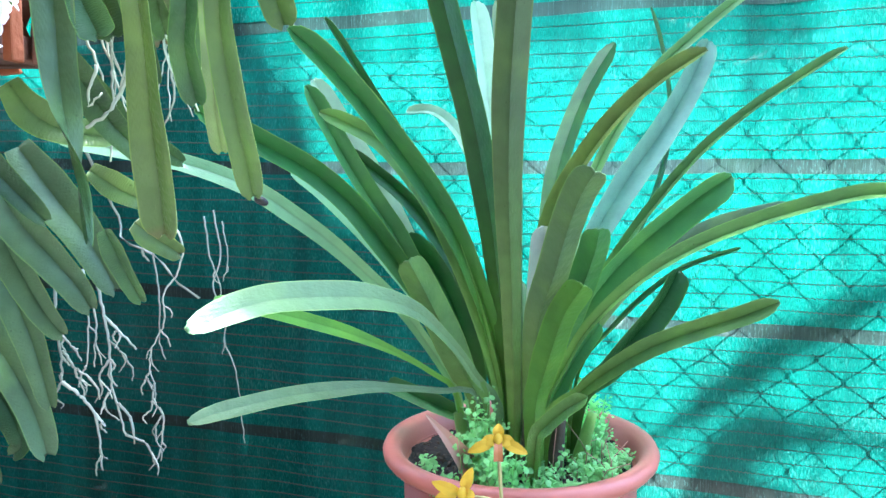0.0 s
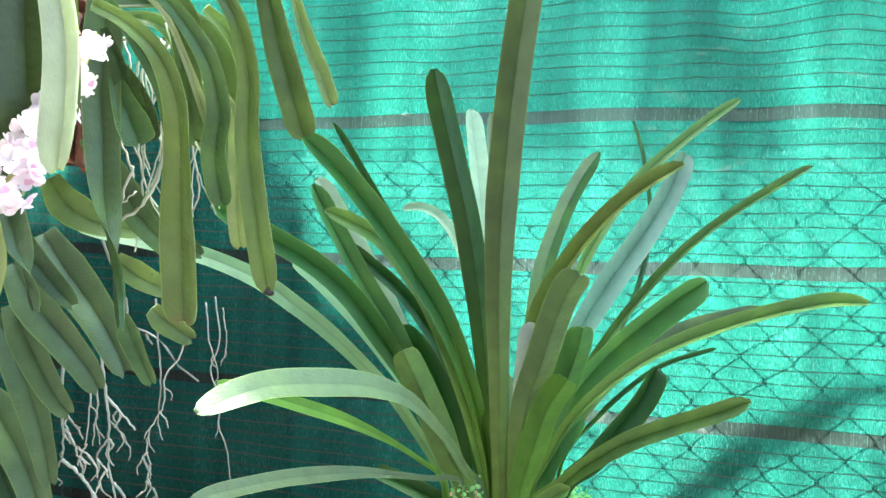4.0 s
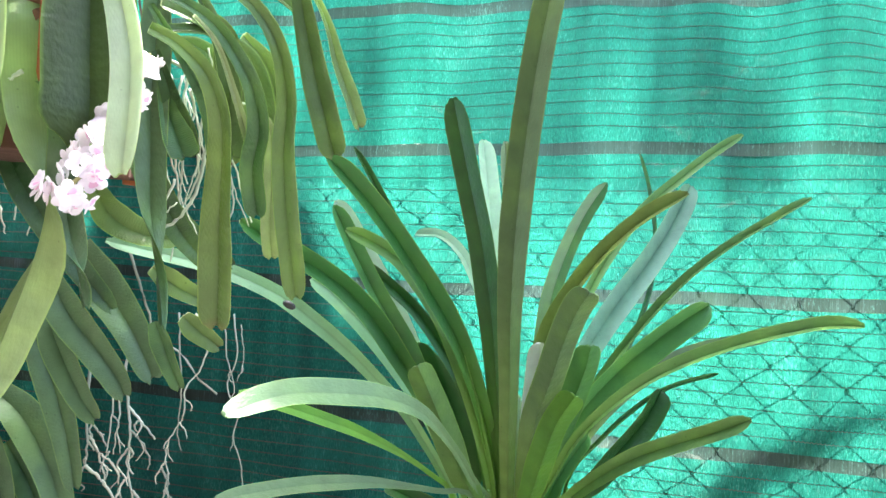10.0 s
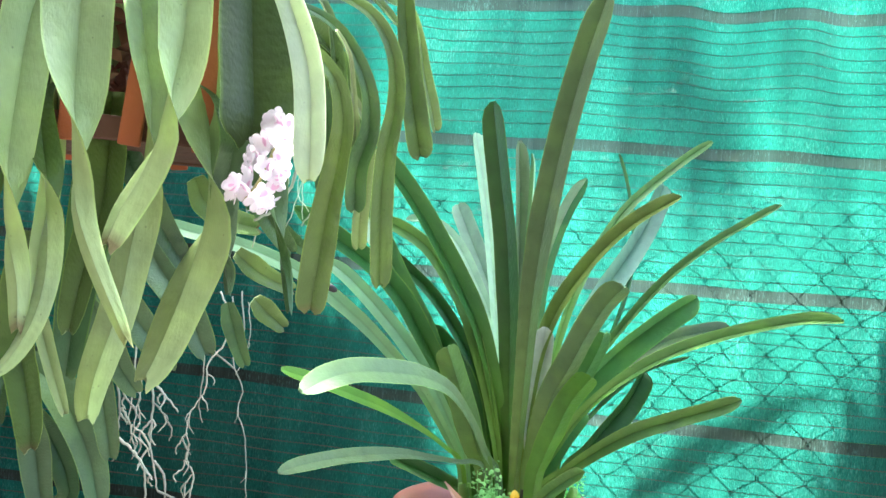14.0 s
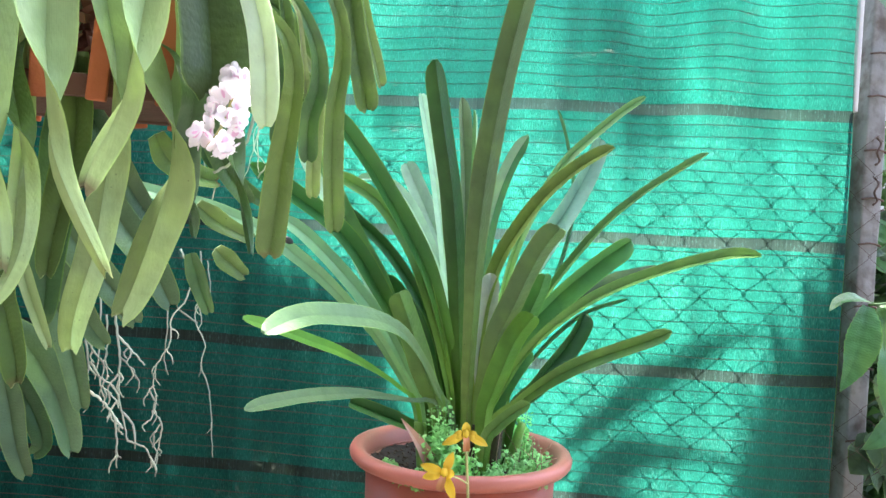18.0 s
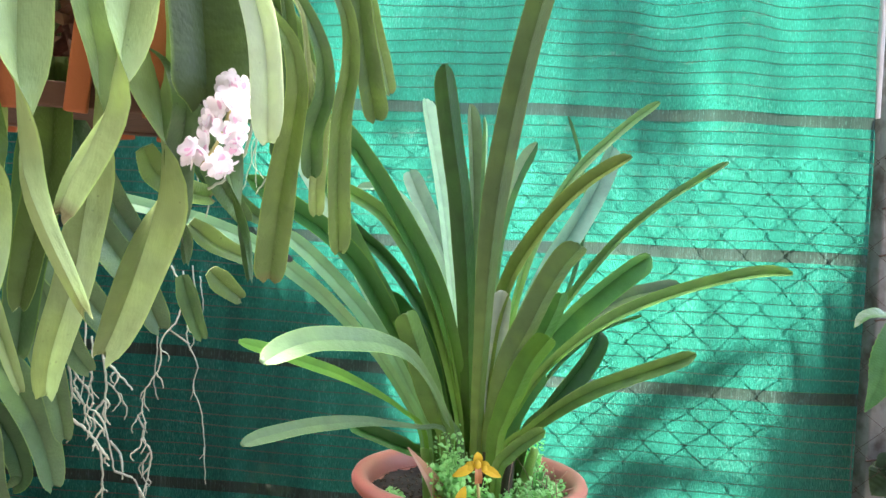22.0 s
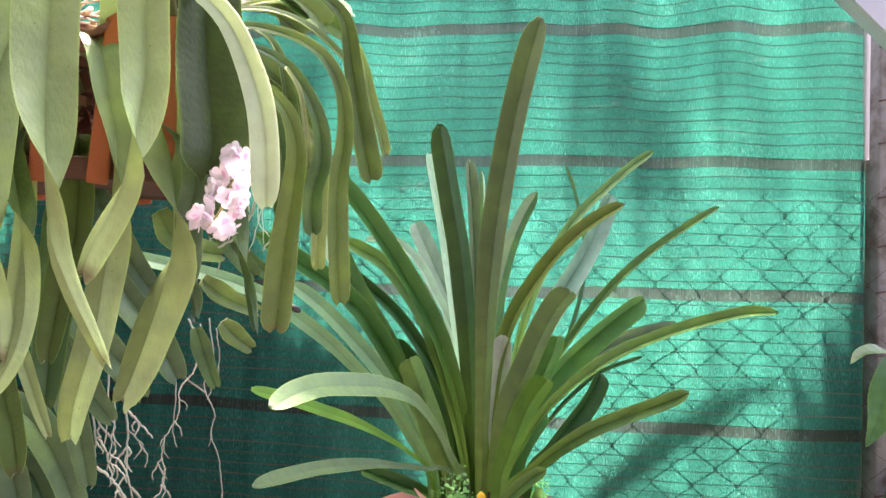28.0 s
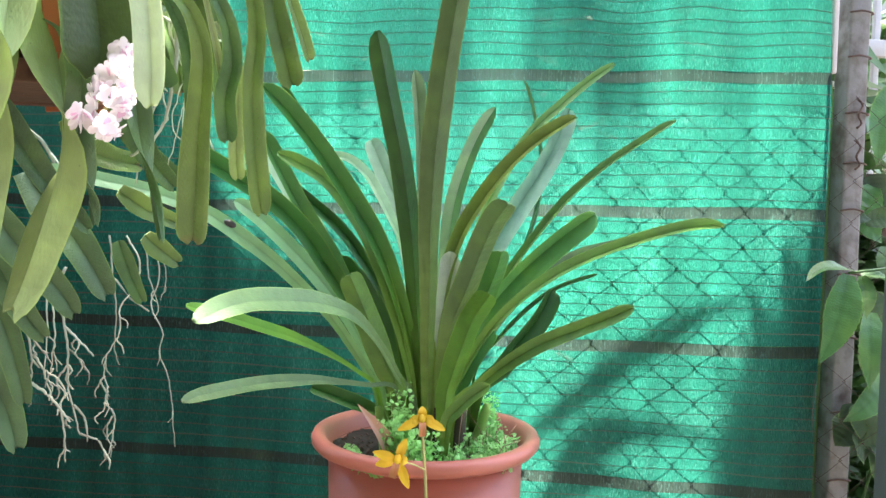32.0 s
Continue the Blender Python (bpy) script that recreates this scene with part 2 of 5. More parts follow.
sheath = mat("dry_sheath", (0.45, 0.27, 0.19), 0.8, 0.35, (80, 80, 10), 0.5)
wire_mat = mat("galvanised_wire", (0.12, 0.11, 0.10), 0.6, 0.4, metal=0.4)
rust = mat("rusty_wire", (0.10, 0.062, 0.045), 0.8, 0.5)
concrete = mat("weathered_post", (0.19, 0.185, 0.185), 0.9, 0.75, (34, 34, 16), 0.8, 90)
n, l = concrete.node_tree.nodes, concrete.node_tree.links  # rust stains on the post
stain = n.new("ShaderNodeTexNoise")
stain.inputs["Scale"].default_value, stain.inputs["Detail"].default_value = 24.0, 6.0
l.new(next(x for x in n if x.bl_idname == "ShaderNodeTexCoord").outputs["Object"], stain.inputs["Vector"])
stain_in = n.new("ShaderNodeMapRange")
stain_in.inputs[1].default_value, stain_in.inputs[2].default_value = 0.46, 0.66
l.new(stain.outputs[0], stain_in.inputs[0])
stain_mix = n.new("ShaderNodeMixRGB")
stain_mix.inputs[1].default_value, stain_mix.inputs[2].default_value = (0.185, 0.18, 0.17, 1), (0.085, 0.068, 0.055, 1)
l.new(stain_in.outputs[0], stain_mix.inputs[0])
l.new(stain_mix.outputs[0], next(x for x in n if x.bl_idname == "ShaderNodeHueSaturation").inputs["Color"])
# darker copy of the steel, the upright's shade put into its colour
shaded_steel = mat("steel_in_shade", (0.13, 0.14, 0.135), 0.6, 0.3, (14, 14, 5), 0.2, 120, metal=0.2)
steel = mat("galvanised_steel", (0.60, 0.63, 0.64), 0.45, 0.2, (14, 14, 5), 0.15, 120, metal=0.35)
white_bar = mat("white_painted_bars", (0.58, 0.56, 0.54), 0.5, 0.15, (20, 20, 5), 0.2)
clay = mat("clay", (0.07, 0.045, 0.035), 0.8, 0.3)
ground_mat = mat("garden_soil", (0.035, 0.032, 0.022), 0.95, 0.4, (4, 4, 4), 0.8, 30)
slab_mat = mat("worn_concrete", (0.15, 0.14, 0.125), 0.95, 0.3, (4, 4, 4), 0.5, 30)
far_mat = mat("far_wall", (0.42, 0.42, 0.38), 0.9, 0.2, (2, 2, 2), 0.4, 20)
shrub_leaf = mat("shrub_leaf", (0.06, 0.15, 0.03), 0.45, 0.6, (6, 6, 6), 0.1, translucent=0.2)
lily_leaf = mat("lily_leaf", (0.16, 0.34, 0.07), 0.45, 0.4, (6, 6, 6), 0.1, translucent=0.55)
beetle_mat = mat("beetle_black", (0.02, 0.02, 0.02), 0.3, 0.1)


def net_mat(name, color, opacity, streak, grain=(620, 620, 150)):
    """Woven shade cloth: upright tape threads with small gaps between them."""
    m = bpy.data.materials.new(name)
    m.use_nodes = True
    n, l = m.node_tree.nodes, m.node_tree.links
    b, out = n["Principled BSDF"], n["Material Output"]
    tex = n.new("ShaderNodeTexCoord")
    mp = n.new("ShaderNodeMapping")
    mp.inputs["Scale"].default_value = grain
    l.new(tex.outputs["Object"], mp.inputs[0])
    fine = n.new("ShaderNodeTexNoise")
    fine.inputs["Scale"].default_value, fine.inputs["Detail"].default_value = 1.0, 3.0
    l.new(mp.outputs[0], fine.inputs["Vector"])
    big = n.new("ShaderNodeTexNoise")
    big.inputs["Scale"].default_value, big.inputs["Detail"].default_value = 7.0, 5.0
    l.new(tex.outputs["Object"], big.inputs["Vector"])
    val = n.new("ShaderNodeMapRange")
    val.inputs[1].default_value, val.inputs[2].default_value = 0.3, 0.7
    val.inputs[3].default_value, val.inputs[4].default_value = 1 - streak, 1 + streak
    l.new(fine.outputs[0], val.inputs[0])
    # upright streaks painted lighter and darker, standing in for shade in folds
    tall = n.new("ShaderNodeMapping")
    tall.inputs["Scale"].default_value = (2.6, 2.6, 0.32)
    l.new(tex.outputs["Object"], tall.inputs[0])
    l.new(tall.outputs[0], big.inputs["Vector"])
    fold_shade = n.new("ShaderNodeMapRange")
    fold_shade.inputs[1].default_value, fold_shade.inputs[2].default_value = 0.3, 0.7
    fold_shade.inputs[3].default_value, fold_shade.inputs[4].default_value = 0.62, 1.36
    l.new(big.outputs[0], fold_shade.inputs[0])
    mul = n.new("ShaderNodeMath")
    mul.operation = "MULTIPLY"
    l.new(val.outputs[0], mul.inputs[0])
    l.new(fold_shade.outputs[0], mul.inputs[1])
    # glints on the tape, painted as paler specks in the weave's colour
    glint = n.new("ShaderNodeMapRange")
    glint.inputs[1].default_value, glint.inputs[2].default_value = 0.60, 0.72
    glint.inputs[3].default_value, glint.inputs[4].default_value = 0.0, 0.08
    l.new(fine.outputs[0], glint.inputs[0])
    flecked = n.new("ShaderNodeMixRGB")
    flecked.inputs[1].default_value = (*color, 1)
    flecked.inputs[2].default_value = (0.55, 0.9, 0.85, 1)
    l.new(glint.outputs[0], flecked.inputs[0])
    # larger bright flecks, glossy threads' light put into the cloth's colour
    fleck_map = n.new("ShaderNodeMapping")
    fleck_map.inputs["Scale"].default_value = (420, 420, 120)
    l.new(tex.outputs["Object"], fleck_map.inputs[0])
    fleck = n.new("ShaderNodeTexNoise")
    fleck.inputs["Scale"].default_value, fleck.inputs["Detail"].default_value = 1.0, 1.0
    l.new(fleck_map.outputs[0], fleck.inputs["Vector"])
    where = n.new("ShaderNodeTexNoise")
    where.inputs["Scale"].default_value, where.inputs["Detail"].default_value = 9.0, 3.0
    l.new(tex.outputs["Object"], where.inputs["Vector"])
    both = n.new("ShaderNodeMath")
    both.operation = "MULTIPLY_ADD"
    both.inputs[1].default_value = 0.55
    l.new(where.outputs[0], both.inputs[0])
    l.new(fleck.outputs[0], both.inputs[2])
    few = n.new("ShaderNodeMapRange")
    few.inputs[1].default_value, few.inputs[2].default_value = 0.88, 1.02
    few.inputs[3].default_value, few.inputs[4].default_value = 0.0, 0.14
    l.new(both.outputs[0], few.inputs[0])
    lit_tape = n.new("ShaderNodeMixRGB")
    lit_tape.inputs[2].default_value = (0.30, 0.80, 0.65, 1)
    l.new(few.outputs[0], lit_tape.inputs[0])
    l.new(flecked.outputs[0], lit_tape.inputs[1])
    flecked = lit_tape
    hsv = n.new("ShaderNodeHueSaturation")
    l.new(flecked.outputs[0], hsv.inputs["Color"])
    l.new(mul.outputs[0], hsv.inputs["Value"])
    l.new(hsv.outputs[0], b.inputs["Base Color"])
    b.inputs["Roughness"].default_value = 0.26
    bp = n.new("ShaderNodeBump")
    bp.inputs["Strength"].default_value, bp.inputs["Distance"].default_value = 0.9, 0.002
    l.new(fine.outputs[0], bp.inputs["Height"])
    l.new(bp.outputs[0], b.inputs["Normal"])
    tr = n.new("ShaderNodeBsdfTranslucent")
    l.new(hsv.outputs[0], tr.inputs["Color"])
    l.new(bp.outputs[0], tr.inputs["Normal"])
    s1 = n.new("ShaderNodeMixShader")
    s1.inputs[0].default_value = 0.80
    l.new(b.outputs[0], s1.inputs[1])
    l.new(tr.outputs[0], s1.inputs[2])
    clear = n.new("ShaderNodeBsdfTransparent")
    hole = n.new("ShaderNodeMapRange")
    hole.inputs[1].default_value, hole.inputs[2].default_value = 0.35, 0.65
    hole.inputs[3].default_value, hole.inputs[4].default_value = opacity - 0.025, opacity + 0.02
    l.new(fine.outputs[0], hole.inputs[0])
    s2 = n.new("ShaderNodeMixShader")
    l.new(hole.outputs[0], s2.inputs[0])
    l.new(clear.outputs[0], s2.inputs[1])
    l.new(s1.outputs[0], s2.inputs[2])
    l.new(s2.outputs[0], out.inputs[0])
    return m


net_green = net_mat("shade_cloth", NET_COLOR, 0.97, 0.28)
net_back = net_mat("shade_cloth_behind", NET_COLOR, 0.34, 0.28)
net_band = net_mat("shade_cloth_band", (0.050, 0.090, 0.074), 0.93, 0.16, (500, 500, 4))
cord_mat = mat("net_cord", (0.15, 0.155, 0.125), 0.7, 0.4, (300, 300, 300), translucent=0.7)


# ---- helpers of this scene ----
def mesh_ob(name, verts, faces, material, parent=None, label="", smooth=True, mats=None, face_mats=None, uvs=None):
    me = bpy.data.meshes.new(name)
    me.from_pydata([tuple(v) for v in verts], [], faces)
    for mm in (mats or [material]):
        me.materials.append(mm)
    if face_mats:
        me.polygons.foreach_set("material_index", face_mats)
    me.polygons.foreach_set("use_smooth", [smooth] * len(faces))
    if uvs:
        layer = me.uv_layers.new(name="uv")
        layer.data.foreach_set("uv", [c for f in faces for i in f for c in uvs[i]])
    me.update()
    ob = new(name, me)
    ob.parent = parent
    if label:
        tagged(ob, label)
    return ob


def part(name, bm, material, parent, label="", smooth=True):
    me = bpy.data.meshes.new(name)
    bm.to_mesh(me)
    bm.free()
    me.materials.append(material)
    me.polygons.foreach_set("use_smooth", [smooth] * len(me.polygons))
    ob = new(name, me)
    ob.parent = parent
    if label:
        tagged(ob, label)
    return ob


def empty(name, at, label, category, group="", kind=""):
    e = new(name)
    e.location = at
    e.empty_display_size = 0.02
    bpy.context.view_layer.update()
    return tagged(e, label, category, group, kind)


def under_parent(ob, parent):
    """Keep the world place of a mesh built in world coordinates under a moved empty."""
    ob.parent = parent
    ob.matrix_parent_inverse = Matrix.Translation(parent.location).inverted()
    return ob


def spline(pts, n):
    """Points along a smooth curve through pts (centripetal-like Catmull-Rom, even in arc length)."""
    p = [Vector(q) for q in pts]
    p = [2 * p[0] - p[1]] + p + [2 * p[-1] - p[-2]]
    dense = []
    for i in range(1, len(p) - 2):
        for k in range(12):
            t = k / 12
            a, b, c, d = p[i - 1], p[i], p[i + 1], p[i + 2]
            dense.append(0.5 * (2 * b + (c - a) * t + (2 * a - 5 * b + 4 * c - d) * t * t + (3 * b - a - 3 * c + d) * t**3))
    dense.append(p[-2])
    length = [0.0]
    for a, b in zip(dense, dense[1:]):
        length.append(length[-1] + (b - a).length)
    out, j = [], 0
    for k in range(n + 1):
        s = length[-1] * k / n
        while j < len(dense) - 2 and length[j + 1] < s:
            j += 1
        f = (s - length[j]) / max(length[j + 1] - length[j], 1e-9)
        out.append(dense[j].lerp(dense[j + 1], min(max(f, 0), 1)))
    return out


def tube(pts, radius, sides=6, n=None, taper=1.0, wobble=0.0, rng=None):
    """Verts and faces of a tapering round strand along a curve."""
    line = spline(pts, n or max(6, 4 * (len(pts) - 1)))
    verts, faces = [], []
    for i, q in enumerate(line):
        t = (line[min(i + 1, len(line) - 1)] - line[max(i - 1, 0)]).normalized()
        a = t.orthogonal().normalized()
        b = t.cross(a)
        if rng and 0 < i < len(line) - 1:
            q = q + Vector((rng.uniform(-wobble, wobble), rng.uniform(-wobble, wobble), rng.uniform(-wobble, wobble)))
        r = radius * (1 + (taper - 1) * i / (len(line) - 1))
        for k in range(sides):
            w = 2 * math.pi * k / sides
            verts.append(q + r * (math.cos(w) * a + math.sin(w) * b))
    for i in range(len(line) - 1):
        for k in range(sides):
            k2 = (k + 1) % sides
            faces.append((i * sides + k, i * sides + k2, (i + 1) * sides + k2, (i + 1) * sides + k))
    faces.append(tuple(range(sides - 1, -1, -1)))
    faces.append(tuple((len(line) - 1) * sides + k for k in range(sides)))
    return verts, faces


def blade(pts, width, face, fold=0.25, thick=0.0009, n=18, profile=None, notch=0.0, twist=0.0, twist_by=180.0, roll=0.0, wave=0.0, seed=0, low=1.0, hump=0.0):
    """Verts, faces, face sides and uvs of a strap leaf with a creased midrib. face: the way its upper side looks.
    twist: where along its length it turns over; low: how wide it is past that."""
    rng = random.Random(seed)
    fine = spline(pts, 240)
    tip = min(8, n // 2)
    steps = [0.9 * i / (n - tip) for i in range(n - tip + 1)] + [1 - 0.1 * (1 - j / tip) ** 2 for j in range(1, tip + 1)]
    line = [fine[round(240 * q)] for q in steps]
    verts, faces, sides, uvs = [], [], [], []
    ph, ph2 = rng.uniform(0, 6), rng.uniform(0, 6)
    prev = None
    for i, q in enumerate(line):
        s = steps[i]
        t = (fine[min(round(240 * s) + 5, 240)] - fine[max(round(240 * s) - 5, 0)]).normalized()
        side = t.cross(Vector(face))
        side = side.normalized() if side.length > 1e-3 else t.orthogonal()
        if prev and side.dot(prev) < 0:
            side = -side
        prev = side.copy()
        nor = side.cross(t).normalized()
        ang, past = radians(roll), 0.0
        if twist:
            past = 1 / (1 + math.exp(-(s - twist) * 15))
            ang += radians(twist_by) * past
        sd = math.cos(ang) * side + math.sin(ang) * nor
        nr = math.cos(ang) * nor - math.sin(ang) * side
        w = 0.5 * width * profile(s) * (1 + (low - 1) * past)
        ripple = wave * width * math.sin(9 * s + ph)
        edge = 0.3 * wave * width * math.sin(31 * s + ph2)
        row = {}
        for u in (-1, -0.85, -0.6, -0.3, 0, 0.3, 0.6, 0.85, 1):
            back = notch * width * (1 - abs(u)) * (1 if s > 0.999 else 0.5 if s > 0.95 else 0)
            back -= notch * width * 0.45 * (u > 0.3) * (s > 0.999)
            row[u] = q + sd * (u * w) + nr * ((abs(u) ** 1.2 + hump * abs(u) * (1 - abs(u))) * w * fold + ripple * u + edge * abs(u)) - t * back
        for strip, lift in (((-1, -0.85, -0.6, -0.3, 0), 0), ((0, 0.3, 0.6, 0.85, 1), 0), ((1, 0.85, 0.6, 0.3, 0), 1), ((0, -0.3, -0.6, -0.85, -1), 1)):
            for u in strip:
                verts.append(row[u] - nr * (thick * lift * (1.0 if abs(u) < 0.9 else 0.25)))
                uvs.append(((u + 1) / 2, s))
    ring = 20
    for i in range(n):
        for strip in range(4):
            for c in range(4):
                k = i * ring + strip * 5 + c
                faces.append((k, k + 1, k + ring + 1, k + ring))
                sides.append(0 if strip < 2 else 1)
    return verts, faces, sides, uvs


def box_bm(size, bevel=0.0, at=(0, 0, 0)):
    bm = bmesh.new()
    bmesh.ops.create_cube(bm, size=1.0)
    bmesh.ops.scale(bm, vec=size, verts=bm.verts)
    if bevel:
        bmesh.ops.bevel(bm, geom=bm.edges[:], offset=bevel, segments=2, affect="EDGES", profile=0.6)
    bmesh.ops.translate(bm, vec=at, verts=bm.verts)
    return bm


def lathe(profile, steps=64):
    """Verts and faces of a turned body from (radius, height) pairs."""
    verts, faces = [], []
    for r, z in profile:
        for k in range(steps):
            w = 2 * math.pi * k / steps
            verts.append((r * math.cos(w), r * math.sin(w), z))
    for i in range(len(profile) - 1):
        for k in range(steps):
            k2 = (k + 1) % steps
            faces.append((i * steps + k, i * steps + k2, (i + 1) * steps + k2, (i + 1) * steps + k))
    return verts, faces


# ---- ground and what stands behind the net ----
GROUND = -0.06
BED = 0.10  # height of the garden bed behind the fence


def net_y(x, z):
    """The hang of the net: a plane that nears the path to the right, with soft upright folds."""
    base = 1.29 - 0.30 * (x - 0.2)
    free = 0.13 + 0.87 * min(1.0, max(0.0, (z - 0.93) * 6))
    folds = 0.010 * math.sin(x * 17 + 0.6 * z) + 0.006 * math.sin(x * 41 + 1.3) + 0.004 * math.sin(z * 9 + x * 5)
    folds += 0.014 * math.sin(x * 33 + 0.8 * math.sin(z * 4)) * min(1.0, max(0.0, (x - 0.15) * 3))
    return base + free * folds


bm = bmesh.new()
bmesh.ops.create_grid(bm, x_segments=60, y_segments=60, size=60.0)
for v in bm.verts:
    v.co.z = GROUND - 0.024 + (0.02 * noise.noise(v.co * 0.7) if v.co.length > 9 else 0)
tagged(part("ground", bm, ground_mat, None), "dark garden soil behind the fence", "ground", kind="structure")
bm = box_bm((9.0, 7.0, 0.03), 0.004, (0.0, -2.45, GROUND - 0.015))
for q in bm.verts:
    q.co.y += 0.0 if q.co.y < 0 else -0.30 * q.co.x * (abs(q.co.x) < 2)
tagged(part("pavement", bm, slab_mat, None, smooth=False), "grey worn concrete slab under the pots", "pavement", kind="structure")

# unseen pale wall, added as a bright ground behind the net
bm = box_bm((6.0, 0.15, 2.6), 0.01, (0.2, 3.4, GROUND + 1.3))
tagged(part("backdrop", bm, far_mat, None, smooth=False), "pale plain wall added far behind the shade net as backdrop", "wall", kind="structure")


# unseen walls, added so that most light comes from overhead
screen_mat = mat("screen_plaster", (0.09, 0.085, 0.075), 0.9, 0.15, (2, 2, 2), 0.3, 30)
bm = box_bm((7.0, 0.2, 3.2), 0.01, (0.0, -2.6, GROUND + 1.6))
tagged(part("wall_south", bm, screen_mat, None, smooth=False), "plain dark wall added out of view to keep front light low", "wall", kind="structure")
bm = box_bm((0.2, 4.4, 3.0), 0.01, (-1.6, -0.7, GROUND + 1.5))
tagged(part("wall_west", bm, screen_mat, None, smooth=False), "plain yard wall added out of view to shape the side light", "wall", kind="structure")
bm = box_bm((0.2, 3.4, 0.9), 0.01, (2.9, -0.8, GROUND + 0.45))
tagged(part("wall_east", bm, screen_mat, None, smooth=False), "plain yard wall added out of view to shape the side light", "wall", kind="structure")


# eave added out of view to hold back sky light from the front
bm = box_bm((7.0, 2.2, 0.12), 0.01, (0.0, -1.65, GROUND + 2.55))
tagged(part("roof_overhang", bm, screen_mat, None, smooth=False), "plain dark eave added out of view to cut front sky light", "roof", kind="structure")


def shrub(name, at, size, count, seed, leaf=0.05, foot=0.0):
    rng = random.Random(seed)
    if foot > 0:
        sh = empty(name, at, "slender tree with a thin leafy crown, added out of view to cast shade", "tree")
    else:
        sh = empty(name, at, "dense dark green shrub behind the fence, added for shade where the net hides it", "shrub", "shrubs behind the fence")
    v, f = tube([(at[0], at[1], GROUND - 0.03), (at[0] + 0.02, at[1], at[2] + foot + size[2] * 0.5), (at[0], at[1], at[2] + foot + size[2] * 0.9)], 0.02, taper=0.4)
    under_parent(mesh_ob("trunk", v, f, old_wood), sh)
    verts, faces = [], []
    for _ in range(count):
        d = Vector((rng.gauss(0, 1), rng.gauss(0, 1), rng.gauss(0, 1))).normalized() * rng.uniform(0.45, 1) ** 0.5
        c = Vector(at) + Vector((d.x * size[0], d.y * size[1], foot + size[2] * (0.55 + 0.5 * d.z)))
        a = Vector((rng.gauss(0, 1), rng.gauss(0, 1), rng.gauss(0, 0.6))).normalized() * leaf
        b = a.orthogonal().normalized() * leaf * 0.32
        k = len(verts)
        up = a.cross(b).normalized() * leaf * 0.15
        verts += [c - a, c + b + up, c + a, c - b + up]
        faces += [(k, k + 1, k + 2), (k, k + 2, k + 3)]
    under_parent(tagged(mesh_ob("crown", verts, faces, shrub_leaf), kind="stuff"), sh)
    return sh


# next four shrubs are unseen, added to shade the net's lower left
shrub("shrub", (-1.05, 1.90, BED), (0.62, 0.16, 1.46), 4000, 3)
shrub("shrub", (-0.36, 1.72, BED), (0.35, 0.14, 1.36), 2900, 4)
shrub("shrub", (-0.02, 1.58, BED), (0.17, 0.10, 0.92), 800, 11, 0.05)
shrub("shrub", (-0.65, 1.78, BED), (0.85, 0.12, 0.36), 1700, 12, 0.05, -0.2)
# next three are unseen too, added to dapple the net's lower right
shrub("shrub", (0.87, 1.42, BED), (0.21, 0.09, 1.10), 380, 5, 0.08)
shrub("shrub", (0.70, 1.80, BED), (0.24, 0.10, 1.40), 230, 6, 0.085)
shrub("shrub", (0.15, 1.65, BED), (0.20, 0.10, 0.50), 300, 7, 0.07)
# both tree crowns are added out of view to shade net and gate
shrub("tree", (-0.05, 1.92, BED), (0.80, 0.14, 0.60), 270, 10, 0.06, 2.25)
shrub("tree", (1.12, 1.92, BED), (0.32, 0.30, 0.30), 760, 16, 0.07, 1.80)
shrub("shrub", (1.00, 1.40, BED), (0.14, 0.05, 0.62), 1500, 21, 0.04)
shrub("shrub", (1.40, 1.95, BED), (0.45, 0.20, 0.80), 3000, 8)
shrub("shrub", (1.35, 2.25, BED), (0.45, 0.15, 1.45), 1300, 13, 0.07)
shrub("shrub", (1.75, 2.70, BED), (0.60, 0.30, 1.25), 2600, 9)



def lily_profile(s):
    return (0.5 + 0.5 * min(1, s / 0.3)) * (1 if s < 0.8 else max(0.05, 1 - ((s - 0.8) / 0.2) ** 2))


# broad lily blades, unseen, added so their shade falls on the net's foot
lily = empty("shade_lily", (0.74, 1.20, BED), "unseen broad-leaved lily added behind the shade net to shade its foot", "plant")
for width, run in ((0.046, [(0.80, 0.12), (0.78, 0.60), (0.73, 0.88), (0.65, 0.90), (0.57, 0.86), (0.51, 0.815), (0.45, 0.755), (0.37, 0.69), (0.29, 0.63)]),
                   (0.10, [(0.76, 0.12), (0.73, 0.50), (0.66, 0.65), (0.58, 0.685), (0.48, 0.67), (0.38, 0.60)]),
                   (0.09, [(0.75, 0.12), (0.66, 0.45), (0.56, 0.57), (0.46, 0.59), (0.34, 0.54)]),
                   (0.10, [(0.82, 0.12), (0.82, 0.70), (0.81, 1.00), (0.79, 1.12)]),
                   (0.09, [(0.79, 0.12), (0.78, 0.70), (0.76, 0.94), (0.73, 1.04)]),
                   (0.085, [(0.77, 0.12), (0.75, 0.60), (0.72, 0.85), (0.675, 0.97)]),
                   (0.085, [(0.76, 0.12), (0.72, 0.55), (0.68, 0.76), (0.62, 0.82)])):
    v, f, sides, uv = blade([(x, 1.29 - 0.3 * (x - 0.2) + 0.14, z) for x, z in run], width, (0.2, -1, 0.3), 0.12, 0.0008, 24, lily_profile)
    under_parent(mesh_ob("leaf", v, f, lily_leaf, uvs=uv), lily)

# ---- chain-link fence ----
fence = empty("chain_link_fence", (0.2, 1.30, GROUND), "galvanised chain-link fence close behind the green shade net", "fence")
MESH_W, TOP = 0.066, 0.965


